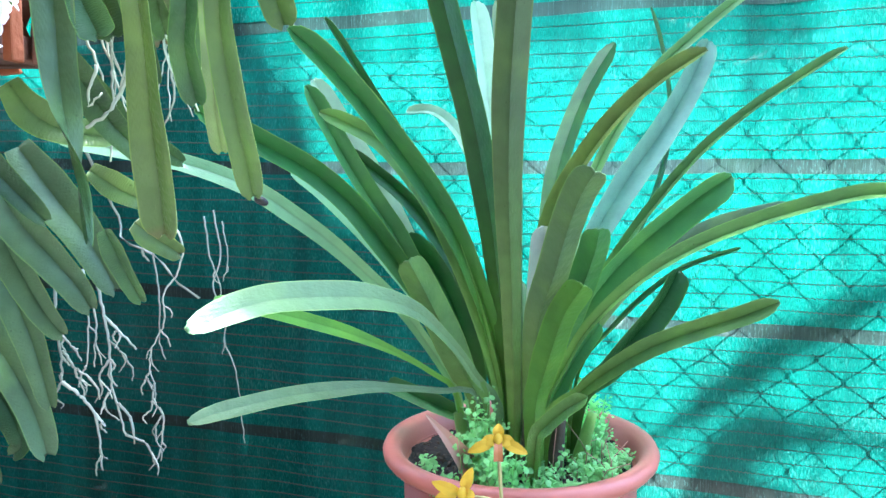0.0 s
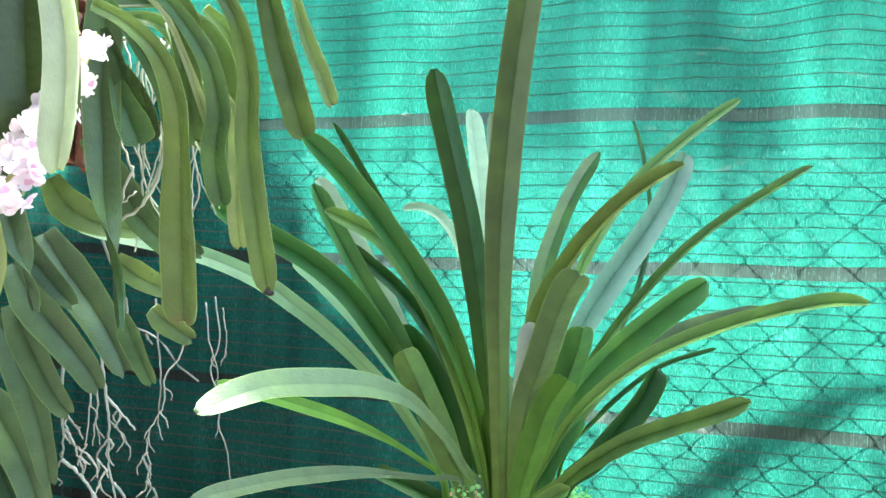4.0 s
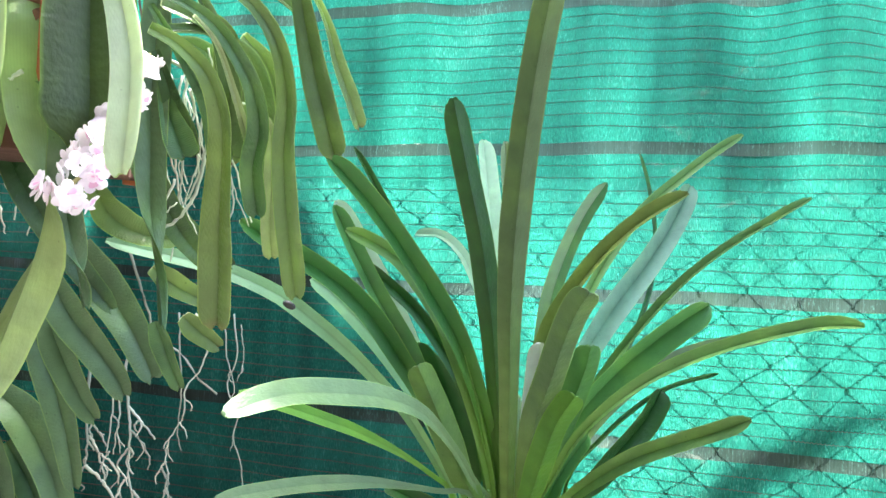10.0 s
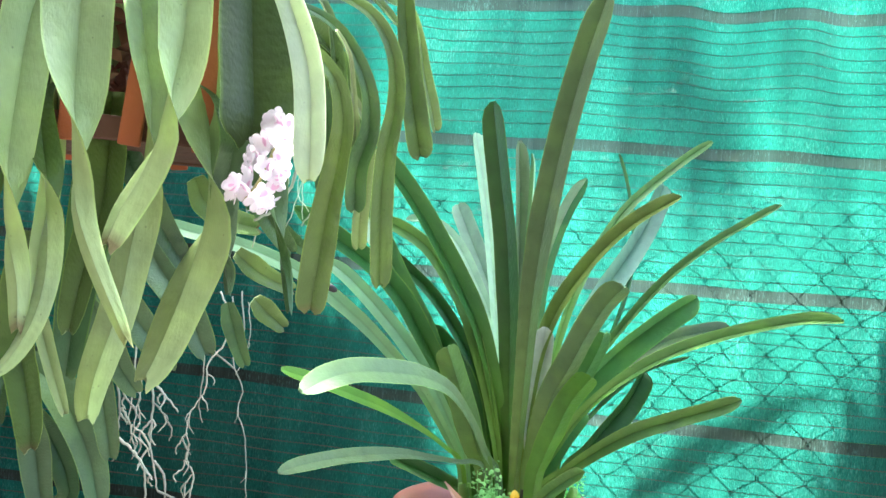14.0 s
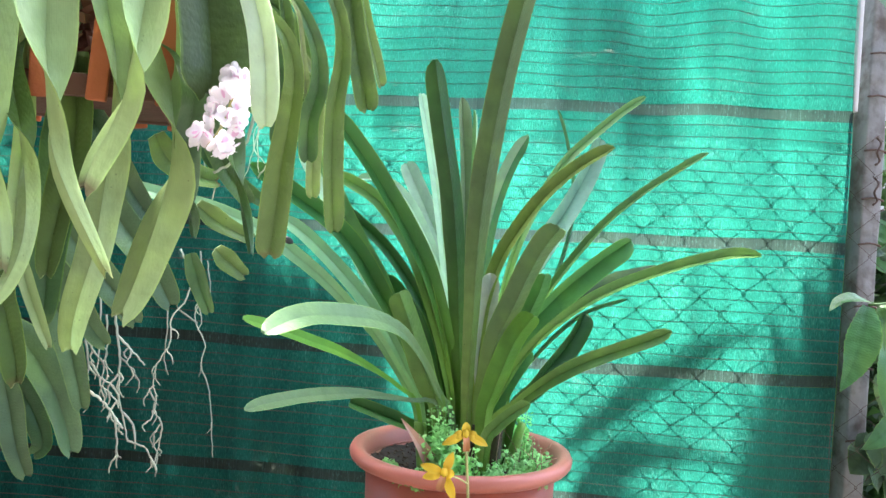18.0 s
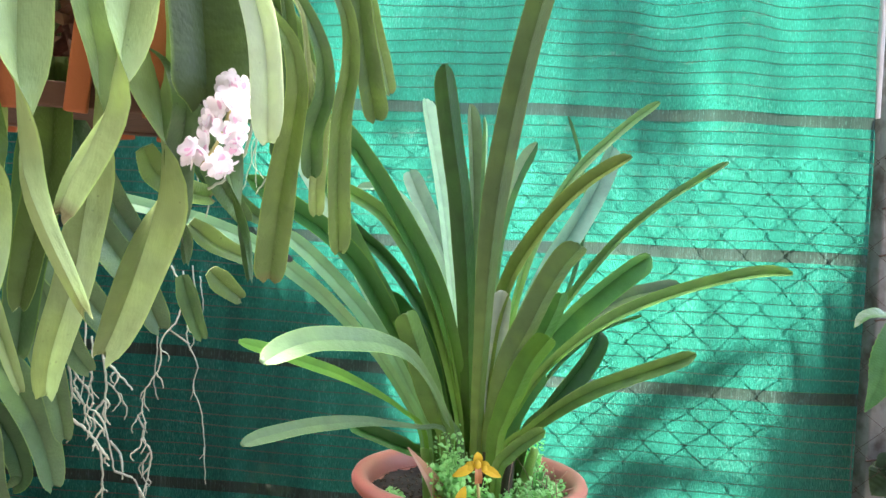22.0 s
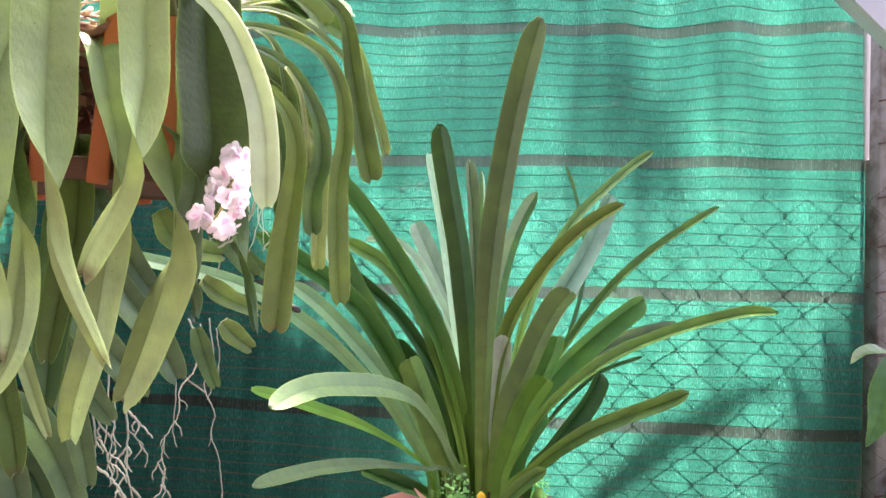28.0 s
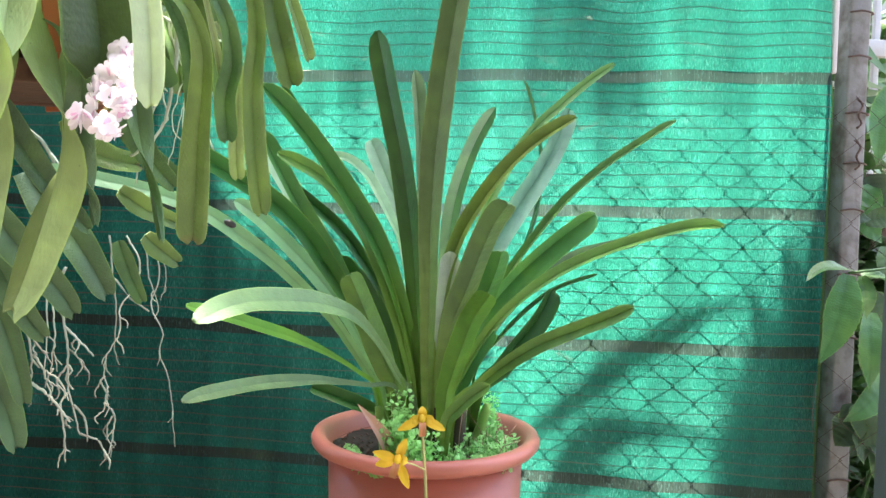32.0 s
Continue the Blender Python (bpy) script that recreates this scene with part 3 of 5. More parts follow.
def fence_at(x, z):
    return Vector((x, 1.29 - 0.30 * (x - 0.2) + 0.0095, z))


def chain_wire(x0, flip, material):
    pts, k, z = [], 0, GROUND + 0.02
    while z <= TOP:
        q = fence_at(x0 + (MESH_W * 0.54 if (k + flip) % 2 else -MESH_W * 0.04), z)
        q += Vector((0.009 * noise.noise(q * 9), 0, 0.011 * noise.noise(q * 7 + Vector((3, 0, 0)))))
        pts.append(q)
        z += MESH_W * 0.5
        k += 1
    verts, faces, r = [], [], 0.0007
    for q in pts:
        for dx, dy in ((r, 0), (0, r), (-r, 0), (0, -r)):
            verts.append(q + Vector((dx, dy, 0)))
    for i in range(len(pts) - 1):
        for j in range(4):
            j2 = (j + 1) % 4
            faces.append((i * 4 + j, i * 4 + j2, i * 4 + 4 + j2, i * 4 + 4 + j))
    under_parent(mesh_ob("wire", verts, faces, material), fence)


x = -1.3
i = 0
while x < 1.15:
    chain_wire(x, i % 2, rust if x > 0.7 else wire_mat)
    x += MESH_W * 0.5
    i += 1

# ---- shade net ----
net = empty("shade_net", (0.1, 1.32, GROUND), "green woven shade net with darker bands hung along the fence", "shade net")
RIGHT, LEFT, NET_TOP = 0.768, -1.6, 2.25
BANDS = (0.30, 0.535, 0.757, 0.980, 1.214, 1.45, 1.68, 1.91, 2.14)
edges = [GROUND] + [z + d for z in BANDS for d in (-0.0095, 0.0095)] + [NET_TOP]


def band_sag(x, z):
    """How far the weave dips at this place."""
    return 0.004 * math.sin(x * 3.1 + z * 7) + 0.0012 * math.sin(x * 23 + z * 40)


for z0, z1 in zip(edges[::2], edges[1::2]):
    nx, nz = 150, 8
    verts, faces = [], []
    for r in range(nz + 1):
        for a in range(nx + 1):
            xx, zz = LEFT + (RIGHT - LEFT) * a / nx, z0 + (z1 - z0) * r / nz
            verts.append((xx, net_y(xx, zz), zz + band_sag(xx, z0 if r < nz / 2 else z1) * (1 if r in (0, nz) else 0.5)))
    for r in range(nz):
        for a in range(nx):
            k = r * (nx + 1) + a
            faces.append((k, k + 1, k + nx + 2, k + nx + 1))
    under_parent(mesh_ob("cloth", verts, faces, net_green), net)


# second, looser layer hung behind the upper part, with a wavy lower hem
nx, nz = 150, 40
verts, faces = [], []
for r in range(nz + 1):
    for a in range(nx + 1):
        xx = LEFT + (RIGHT - 0.004 - LEFT) * a / nx
        hem = 0.936 + 0.006 * math.sin(xx * 14) + 0.004 * math.sin(xx * 37 + 1)
        zz = hem + (NET_TOP - hem) * r / nz
        verts.append((xx, net_y(xx, zz) + 0.005, zz))
for r in range(nz):
    for a in range(nx):
        k = r * (nx + 1) + a
        faces.append((k, k + 1, k + nx + 2, k + nx + 1))
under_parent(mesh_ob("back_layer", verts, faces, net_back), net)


def net_strip(name, z, height, off, material, parent, segs=150, right=RIGHT, stitch=0.0):
    v, f = [], []
    for a in range(segs + 1):
        xx = LEFT + (right - LEFT) * a / segs
        zz = z + band_sag(xx, z) + stitch * (0.5 - a % 2)
        v += [(xx, net_y(xx, zz) - off, zz - height / 2), (xx, net_y(xx, zz) - off - 0.0006, zz), (xx, net_y(xx, zz) - off, zz + height / 2)]
    for a in range(segs):
        for r in (0, 1):
            f.append((a * 3 + r, a * 3 + 3 + r, a * 3 + 4 + r, a * 3 + 1 + r))
    return under_parent(mesh_ob(name, v, f, material), parent)


for z in BANDS:
    net_strip("band", z, 0.0196, 0.0002, net_band, net)
z = GROUND + 0.02
while z < NET_TOP:
    if min(abs(z - q) for q in BANDS) > 0.0155:
        net_strip("cord", z, 0.0015, 0.0022, cord_mat, net, 860, stitch=0.0016)
    z += 0.0195

# ---- terracotta pot with its orchid ----
POT = Vector((0.100, 0.972, GROUND))
RIM = 0.462 - GROUND
R = 0.153
pot = empty("plant_pot", POT, "round terracotta-coloured plastic pot with a thick rolled rim", "plant pot")
v, f = lathe([(0.0, 0.0), (0.098, 0.0), (0.104, 0.004), (0.112, 0.08), (0.122, 0.16), (0.130, RIM - 0.026), (0.126, RIM - 0.026), (0.122, RIM - 0.05), (0.105, 0.02), (0.0, 0.02)])
mesh_ob("body", v, f, terracotta, pot)
v, f = lathe([(0.127, RIM - 0.024), (0.138, RIM - 0.024), (0.142, RIM - 0.021), (R - 0.005, RIM - 0.019), (R - 0.001, RIM - 0.014), (R, RIM - 0.008), (R - 0.003, RIM - 0.002), (R - 0.009, RIM), (R - 0.016, RIM - 0.002), (R - 0.021, RIM - 0.008), (R - 0.025, RIM - 0.022), (0.127, RIM - 0.030), (0.127, RIM - 0.024)])
mesh_ob("rim", v, f, terracotta, pot)
bm = bmesh.new()
bmesh.ops.create_circle(bm, cap_ends=True, segments=48, radius=R - 0.026)
bmesh.ops.triangulate(bm, faces=bm.faces[:])
bmesh.ops.subdivide_edges(bm, edges=bm.edges[:], cuts=5, use_grid_fill=True)
for q in bm.verts:
    q.co.z = RIM - 0.028 + 0.010 * noise.noise(q.co * 40) + 0.006 * noise.noise(q.co * 110)
earth = part("potting_soil", bm, soil, None)
earth.location = POT
tagged(earth, "dark crumbly potting soil filling the pot", "soil")

orchid = empty("orchid_plant", POT + Vector((0, 0, RIM - 0.03)), "large strap-leaved orchid in the terracotta pot", "orchid")
FACES = {"k": (0.05, -1.0, 0.1), "b": (-0.15, -0.9, 0.45), "f": (0.05, -1.0, 0.25), "u": (0.0, -0.85, 0.55), "s": (0.9, -0.4, 0.1), "t": (-0.35, -0.75, 0.6)}


FOLDS = {"f": 0.8, "s": 1.0, "t": 0.8, "u": 0.22, "b": 0.25, "k": -0.7}


def pot_profile(s):
    root = 0.30 + 0.70 * min(1, s / 0.62) ** 1.15
    tip = 1 - 0.10 * max(0, (s - 0.6) / 0.34) if s < 0.94 else 0.04 + 0.86 * math.sqrt(max(0.0, 1 - ((s - 0.94) / 0.06) ** 2))
    return root * tip


def broad_profile(s):
    """Narrow for its first half, widest near the round tip."""
    tip = 1 if s < 0.9 else 0.15 + 0.85 * math.sqrt(max(0.0, 1 - ((s - 0.9) / 0.1) ** 2))
    w = min(1, max(0, (s - 0.40) / 0.32))
    return (0.36 + 0.66 * w * w * (3 - 2 * w)) * tip


leaf_no = 0


def pot_leaf(width, face, material, pts):
    global leaf_no
    leaf_no += 1
    foot = Vector(pts[0]).lerp(Vector((0.10, 0.95, 0.42)), 0.12)
    if pts[0][2] < 0.56:
        pts = [(foot.x, foot.y, 0.418)] + pts
    v, f, s, uv = blade(pts, width, FACES[face], FOLDS.get(face, 0.5), 0.0011, 36, broad_profile if face == "u" else pot_profile, wave=0.02, hump=0.5, roll=random.Random(leaf_no).uniform(-24, 24) if face == "f" else 0, seed=leaf_no)
    under_parent(mesh_ob("leaf", v, f, None, mats=[material, under_pot], face_mats=s, uvs=uv), orchid)


# leaf tones of the potted orchid
pot_leaf(0.0319, "k", brown, [(0.091, 0.900, 0.524), (0.088, 0.885, 0.595), (0.086, 0.870, 0.653), (0.082, 0.846, 0.731), (0.081, 0.817, 0.811), (0.083, 0.791, 0.874), (0.087, 0.762, 0.939), (0.093, 0.731, 0.999), (0.101, 0.700, 1.053)])
pot_leaf(0.0289, "k", deep, [(0.089, 0.930, 0.517), (0.081, 0.917, 0.589), (0.074, 0.904, 0.649), (0.064, 0.883, 0.728), (0.049, 0.858, 0.810), (0.036, 0.841, 0.861), (0.023, 0.823, 0.911), (0.012, 0.806, 0.954)])
pot_leaf(0.0290, "f", pale_sheen, [(0.081, 0.950, 0.538), (0.078, 0.983, 0.608), (0.077, 1.017, 0.667), (0.075, 1.049, 0.720), (0.071, 1.093, 0.793), (0.062, 1.145, 0.880), (0.050, 1.202, 0.976)])
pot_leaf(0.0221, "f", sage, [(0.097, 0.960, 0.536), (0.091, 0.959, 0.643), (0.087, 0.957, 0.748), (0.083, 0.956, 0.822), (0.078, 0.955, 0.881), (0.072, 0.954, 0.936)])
pot_leaf(0.0105, "s", pale_sheen, [(0.089, 0.940, 0.526), (0.088, 0.940, 0.600), (0.088, 0.939, 0.689), (0.088, 0.939, 0.763), (0.088, 0.938, 0.837), (0.087, 0.938, 0.919)])
pot_leaf(0.0339, "f", pale_sheen, [(0.092, 0.970, 0.534), (0.093, 1.022, 0.603), (0.091, 1.089, 0.677), (0.082, 1.145, 0.738), (0.064, 1.199, 0.794), (0.039, 1.268, 0.867)])
pot_leaf(0.0164, "f", pale_sheen, [(0.082, 0.970, 0.580), (0.078, 1.019, 0.651), (0.072, 1.063, 0.703), (0.054, 1.107, 0.750), (0.027, 1.159, 0.804), (-0.006, 1.198, 0.832), (-0.045, 1.234, 0.835)])
pot_leaf(0.0264, "k", olive, [(0.111, 0.960, 0.537), (0.122, 0.998, 0.608), (0.135, 1.047, 0.683), (0.150, 1.095, 0.756), (0.175, 1.140, 0.822), (0.202, 1.175, 0.875), (0.235, 1.209, 0.923)])
pot_leaf(0.0088, "s", deep, [(0.159, 0.980, 0.533), (0.204, 1.018, 0.624), (0.249, 1.059, 0.704), (0.277, 1.093, 0.772), (0.289, 1.124, 0.834), (0.286, 1.159, 0.907), (0.277, 1.188, 0.964)])
pot_leaf(0.0154, "f", olive, [(0.132, 0.970, 0.543), (0.144, 0.993, 0.625), (0.166, 1.021, 0.702), (0.189, 1.042, 0.759), (0.221, 1.065, 0.815), (0.265, 1.090, 0.874), (0.315, 1.113, 0.919), (0.367, 1.135, 0.961), (0.412, 1.152, 0.992)])
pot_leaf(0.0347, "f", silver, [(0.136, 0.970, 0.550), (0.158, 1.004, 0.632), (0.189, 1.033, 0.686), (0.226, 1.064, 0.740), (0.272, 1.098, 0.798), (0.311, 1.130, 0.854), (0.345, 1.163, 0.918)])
pot_leaf(0.0225, "t", tan, [(0.111, 0.950, 0.539), (0.113, 0.949, 0.607), (0.120, 0.948, 0.668), (0.136, 0.947, 0.721), (0.160, 0.946, 0.764), (0.191, 0.945, 0.807), (0.232, 0.943, 0.847), (0.286, 0.942, 0.883)])
pot_leaf(0.0131, "t", olive, [(0.140, 0.950, 0.547), (0.164, 0.953, 0.608), (0.204, 0.957, 0.674), (0.246, 0.962, 0.730), (0.289, 0.966, 0.779), (0.341, 0.970, 0.823), (0.392, 0.974, 0.857), (0.441, 0.978, 0.888)])
pot_leaf(0.0346, "f", mid, [(0.134, 0.940, 0.534), (0.150, 0.937, 0.584), (0.176, 0.932, 0.632), (0.211, 0.927, 0.675), (0.249, 0.922, 0.711), (0.281, 0.917, 0.738), (0.307, 0.914, 0.756)])
pot_leaf(0.0225, "f", brown, [(0.147, 0.960, 0.522), (0.180, 0.981, 0.581), (0.225, 1.006, 0.630), (0.277, 1.030, 0.666), (0.331, 1.052, 0.690), (0.383, 1.071, 0.702), (0.435, 1.090, 0.711)])
pot_leaf(0.0170, "t", olive, [(0.124, 0.920, 0.512), (0.141, 0.909, 0.556), (0.162, 0.893, 0.601), (0.193, 0.874, 0.641), (0.228, 0.853, 0.674), (0.263, 0.833, 0.698), (0.304, 0.810, 0.719), (0.343, 0.787, 0.735), (0.375, 0.767, 0.745), (0.402, 0.750, 0.747)])
pot_leaf(0.0064, "f", deep, [(0.162, 0.960, 0.538), (0.205, 0.985, 0.589), (0.252, 1.011, 0.626), (0.296, 1.033, 0.649), (0.364, 1.062, 0.666)])
pot_leaf(0.0313, "f", deep, [(0.160, 0.950, 0.513), (0.193, 0.959, 0.546), (0.226, 0.971, 0.580), (0.256, 0.983, 0.614), (0.276, 0.994, 0.649)])
pot_leaf(0.0206, "f", olive, [(0.126, 0.910, 0.504), (0.155, 0.898, 0.535), (0.185, 0.881, 0.565), (0.219, 0.862, 0.592), (0.254, 0.842, 0.612), (0.292, 0.819, 0.632), (0.319, 0.800, 0.649)])
pot_leaf(0.0316, "k", brown, [(0.108, 0.900, 0.524), (0.109, 0.875, 0.576), (0.112, 0.843, 0.627), (0.121, 0.810, 0.668), (0.128, 0.772, 0.711), (0.135, 0.737, 0.745), (0.143, 0.710, 0.766)])
pot_leaf(0.0316, "k", mid, [(0.125, 0.930, 0.521), (0.135, 0.907, 0.578), (0.146, 0.885, 0.618), (0.156, 0.862, 0.657), (0.162, 0.841, 0.687), (0.164, 0.826, 0.710)])
pot_leaf(0.0312, "k", bright, [(0.111, 0.880, 0.522), (0.116, 0.870, 0.553), (0.124, 0.852, 0.591), (0.133, 0.831, 0.629), (0.148, 0.810, 0.661)])
pot_leaf(0.0181, "f", olive, [(0.111, 0.870, 0.492), (0.122, 0.862, 0.514), (0.139, 0.850, 0.534), (0.157, 0.838, 0.550)])
pot_leaf(0.0295, "b", sunlit_stub, [(0.119, 0.950, 0.547), (0.119, 0.947, 0.615), (0.121, 0.945, 0.660), (0.123, 0.942, 0.703)])
pot_leaf(0.0257, "f", deep, [(0.084, 0.940, 0.518), (0.070, 0.926, 0.587), (0.050, 0.908, 0.651), (0.026, 0.889, 0.708), (-0.003, 0.871, 0.756), (-0.029, 0.854, 0.794), (-0.054, 0.837, 0.828), (-0.086, 0.816, 0.865), (-0.112, 0.800, 0.889)])
pot_leaf(0.0192, "f", olive, [(0.076, 0.930, 0.520), (0.061, 0.921, 0.588), (0.039, 0.909, 0.657), (0.014, 0.896, 0.718), (-0.012, 0.886, 0.758), (-0.042, 0.875, 0.792), (-0.076, 0.866, 0.811), (-0.097, 0.860, 0.819)])
pot_leaf(0.0175, "f", deep, [(0.073, 0.950, 0.516), (0.052, 0.948, 0.598), (0.038, 0.947, 0.646), (0.009, 0.945, 0.693), (-0.023, 0.943, 0.733), (-0.057, 0.941, 0.762), (-0.086, 0.940, 0.785)])
pot_leaf(0.0101, "f", deep, [(0.086, 0.970, 0.534), (0.058, 0.962, 0.626), (0.021, 0.952, 0.715), (-0.016, 0.943, 0.779), (-0.051, 0.934, 0.834), (-0.083, 0.925, 0.887), (-0.101, 0.920, 0.916)])
pot_leaf(0.0250, "f", deep, [(0.056, 0.940, 0.514), (0.025, 0.923, 0.579), (-0.007, 0.901, 0.639), (-0.036, 0.881, 0.685), (-0.066, 0.859, 0.729), (-0.101, 0.837, 0.763), (-0.146, 0.810, 0.792), (-0.190, 0.780, 0.819)])
pot_leaf(0.0296, "b", pale_sheen, [(0.058, 0.980, 0.516), (0.031, 0.987, 0.576), (0.001, 0.995, 0.627), (-0.032, 1.005, 0.686), (-0.063, 1.016, 0.745), (-0.100, 1.028, 0.805), (-0.137, 1.040, 0.864)])
pot_leaf(0.0231, "b", mint, [(0.043, 0.980, 0.516), (0.017, 0.983, 0.568), (-0.008, 0.985, 0.613), (-0.044, 0.989, 0.660), (-0.084, 0.993, 0.703), (-0.126, 0.997, 0.742), (-0.157, 1.000, 0.763)])
pot_leaf(0.0229, "f", mid, [(0.047, 0.950, 0.519), (0.019, 0.944, 0.583), (-0.007, 0.936, 0.642), (-0.032, 0.928, 0.692), (-0.054, 0.922, 0.727), (-0.076, 0.916, 0.764), (-0.099, 0.908, 0.808), (-0.118, 0.900, 0.847)])
pot_leaf(0.0206, "b", mint, [(0.033, 0.950, 0.511), (0.018, 0.947, 0.545), (-0.003, 0.943, 0.579), (-0.031, 0.937, 0.619), (-0.065, 0.931, 0.654), (-0.102, 0.923, 0.689), (-0.142, 0.915, 0.720), (-0.179, 0.908, 0.745), (-0.238, 0.896, 0.769), (-0.299, 0.884, 0.783), (-0.360, 0.870, 0.795)])
pot_leaf(0.0339, "f", deep, [(0.053, 0.950, 0.519), (0.038, 0.950, 0.582), (0.023, 0.950, 0.626), (0.000, 0.950, 0.662), (-0.028, 0.950, 0.691)])
pot_leaf(0.0325, "k", olive, [(0.055, 0.900, 0.523), (0.039, 0.890, 0.557), (0.020, 0.872, 0.606), (0.002, 0.853, 0.649), (-0.012, 0.838, 0.680)])
pot_leaf(0.0291, "u", grey, [(0.075, 0.920, 0.512), (0.053, 0.901, 0.548), (0.031, 0.874, 0.588), (-0.003, 0.837, 0.631), (-0.040, 0.804, 0.650), (-0.079, 0.766, 0.658), (-0.115, 0.727, 0.662), (-0.141, 0.693, 0.658), (-0.161, 0.660, 0.650)])
pot_leaf(0.0158, "u", bright, [(0.032, 0.930, 0.520), (0.004, 0.919, 0.551), (-0.035, 0.903, 0.578), (-0.078, 0.883, 0.601), (-0.119, 0.863, 0.618), (-0.151, 0.845, 0.631), (-0.192, 0.820, 0.646)])
pot_leaf(0.0170, "u", grey, [(0.054, 0.900, 0.528), (0.014, 0.880, 0.542), (-0.023, 0.855, 0.552), (-0.058, 0.828, 0.560), (-0.110, 0.782, 0.566), (-0.155, 0.731, 0.568), (-0.178, 0.700, 0.567)])
pot_leaf(0.0221, "f", deep, [(0.053, 0.980, 0.474), (0.022, 0.989, 0.486), (-0.015, 1.004, 0.498), (-0.053, 1.020, 0.509)])
pot_leaf(0.0221, "f", sage, [(0.095, 0.970, 0.500), (0.096, 0.975, 0.541), (0.096, 0.982, 0.594), (0.097, 0.990, 0.639)])
pot_leaf(0.0221, "f", deep, [(0.125, 0.960, 0.502), (0.132, 0.964, 0.536), (0.146, 0.971, 0.581), (0.169, 0.980, 0.627)])
pot_leaf(0.0197, "f", mid, [(0.130, 0.930, 0.506), (0.141, 0.930, 0.536), (0.157, 0.930, 0.566), (0.181, 0.930, 0.601)])


# swollen stem bases wrapped in old sheaths
old_sheath = mat("old_sheath", (0.10, 0.085, 0.045), 0.8, 0.5, (90, 90, 14), 0.6, 160)
rng = random.Random(17)
for bx, by, lean in ((0.048, 0.935, -0.2), (0.075, 0.935, -0.1), (0.105, 0.905, 0.0), (0.132, 0.925, 0.12), (0.158, 0.940, 0.25), (0.100, 0.975, 0.0), (0.055, 0.975, -0.15)):
    top = Vector((bx + lean * 0.075, by, 0.505 + rng.uniform(-0.015, 0.01)))
    v, f = tube([(bx, by, 0.418), (bx + lean * 0.02, by - 0.002, 0.45), tuple(top)], 0.0125 * rng.uniform(0.85, 1.1), 10, 10, 0.45)
    under_parent(mesh_ob("stem_base", v, f, old_sheath if rng.random() < 0.55 else under_pot), orchid)

# dry sheath at the foot
v, f, s, uv = blade([(0.056, 0.905, 0.425), (0.042, 0.890, 0.462), (0.022, 0.876, 0.495), (0.002, 0.866, 0.522)], 0.034, (0.3, -1, 0.4), 0.5, 0.001, 12, lambda s: max(0.04, 1 - s ** 1.2 * 0.96), seed=5)
under_parent(mesh_ob("sheath", v, f, sheath), orchid).data.name = "sheath"

# ---- hanging basket and its orchid ----
BASKET = Vector((-0.325, 0.565, 0.838))
basket = empty("hanging_basket", BASKET, "square hanging basket of reddish brown wooden slats on thin wires", "hanging basket")
TURN_B = Matrix.Rotation(radians(5), 4, "Z")
HALF, HIGH = 0.094, 0.125
slat_mesh = None
for k in range(4):
    for j in range(5):
        q = TURN_B @ Matrix.Rotation(radians(90 * k), 4, "Z") @ Matrix.Translation((-HALF + 0.010 + j * (2 * HALF - 0.02) / 4, -HALF, HIGH / 2))
        if slat_mesh is None:
            slat = part("slat", box_bm((0.0145, 0.006, HIGH), 0.0015), basket_wood, basket, smooth=False)
            slat_mesh = slat.data
            slat_old = slat_mesh.copy()
            slat_old.materials[0] = old_wood
        else:
            slat = new("slat", slat_old if (k == 0 and j < 2) or (k == 1 and j % 2) or k == 3 else slat_mesh)
            slat.parent = basket
        slat.matrix_local = q @ Matrix.Rotation(radians(random.uniform(-8, 8)), 4, "Y") @ Matrix.Rotation(radians(random.uniform(-12, 12)), 4, "Z")
for h in (0.012, HIGH - 0.02):
    for k in range(4):
        rail = part("rail", box_bm((2 * HALF, 0.012, 0.016), 0.0015), old_wood, basket, smooth=False)
        rail.matrix_local = TURN_B @ Matrix.Rotation(radians(90 * k), 4, "Z") @ Matrix.Translation((0, -HALF + 0.0115, h))
floor_b = part("base", box_bm((2 * HALF - 0.03, 2 * HALF - 0.03, 0.012), 0.001, (0, 0, 0.012)), old_wood, basket, smooth=False)
floor_b.matrix_local = TURN_B
for sx, sy in ((1, 1), (1, -1), (-1, 1), (-1, -1)):
    p0 = TURN_B @ Vector((sx * HALF * 0.95, sy * HALF * 0.95, HIGH - 0.01))
    v, f = tube([p0, p0 * 0.55 + Vector((0, 0, 0.28)), Vector((0, 0, 0.75))], 0.0011, 5)
    mesh_ob("hanger_wire", v, f, wire_mat, basket)

hanging = empty("hanging_orchid", BASKET + Vector((0, 0, 0.06)), "hanging orchid with long drooping strap leaves and grey aerial roots", "orchid")


def hang_profile(s):
    root = 0.6 + 0.4 * min(1, s / 0.25)
    body = 1 - 0.38 * max(0, (s - 0.4) / 0.6)
    tip = 1 if s < 0.88 else 0.42 + 0.58 * math.sqrt(max(0.0, 1 - ((s - 0.88) / 0.12) ** 2))
    return root * body * tip


def strap_profile(s):
    """Narrow where it leaves the crown, widest in its hanging half."""
    tip = 1 if s < 0.93 else 0.3 + 0.7 * math.sqrt(max(0.0, 1 - ((s - 0.93) / 0.07) ** 2))
    return (0.32 + 0.68 * min(1, s / 0.72)) * tip


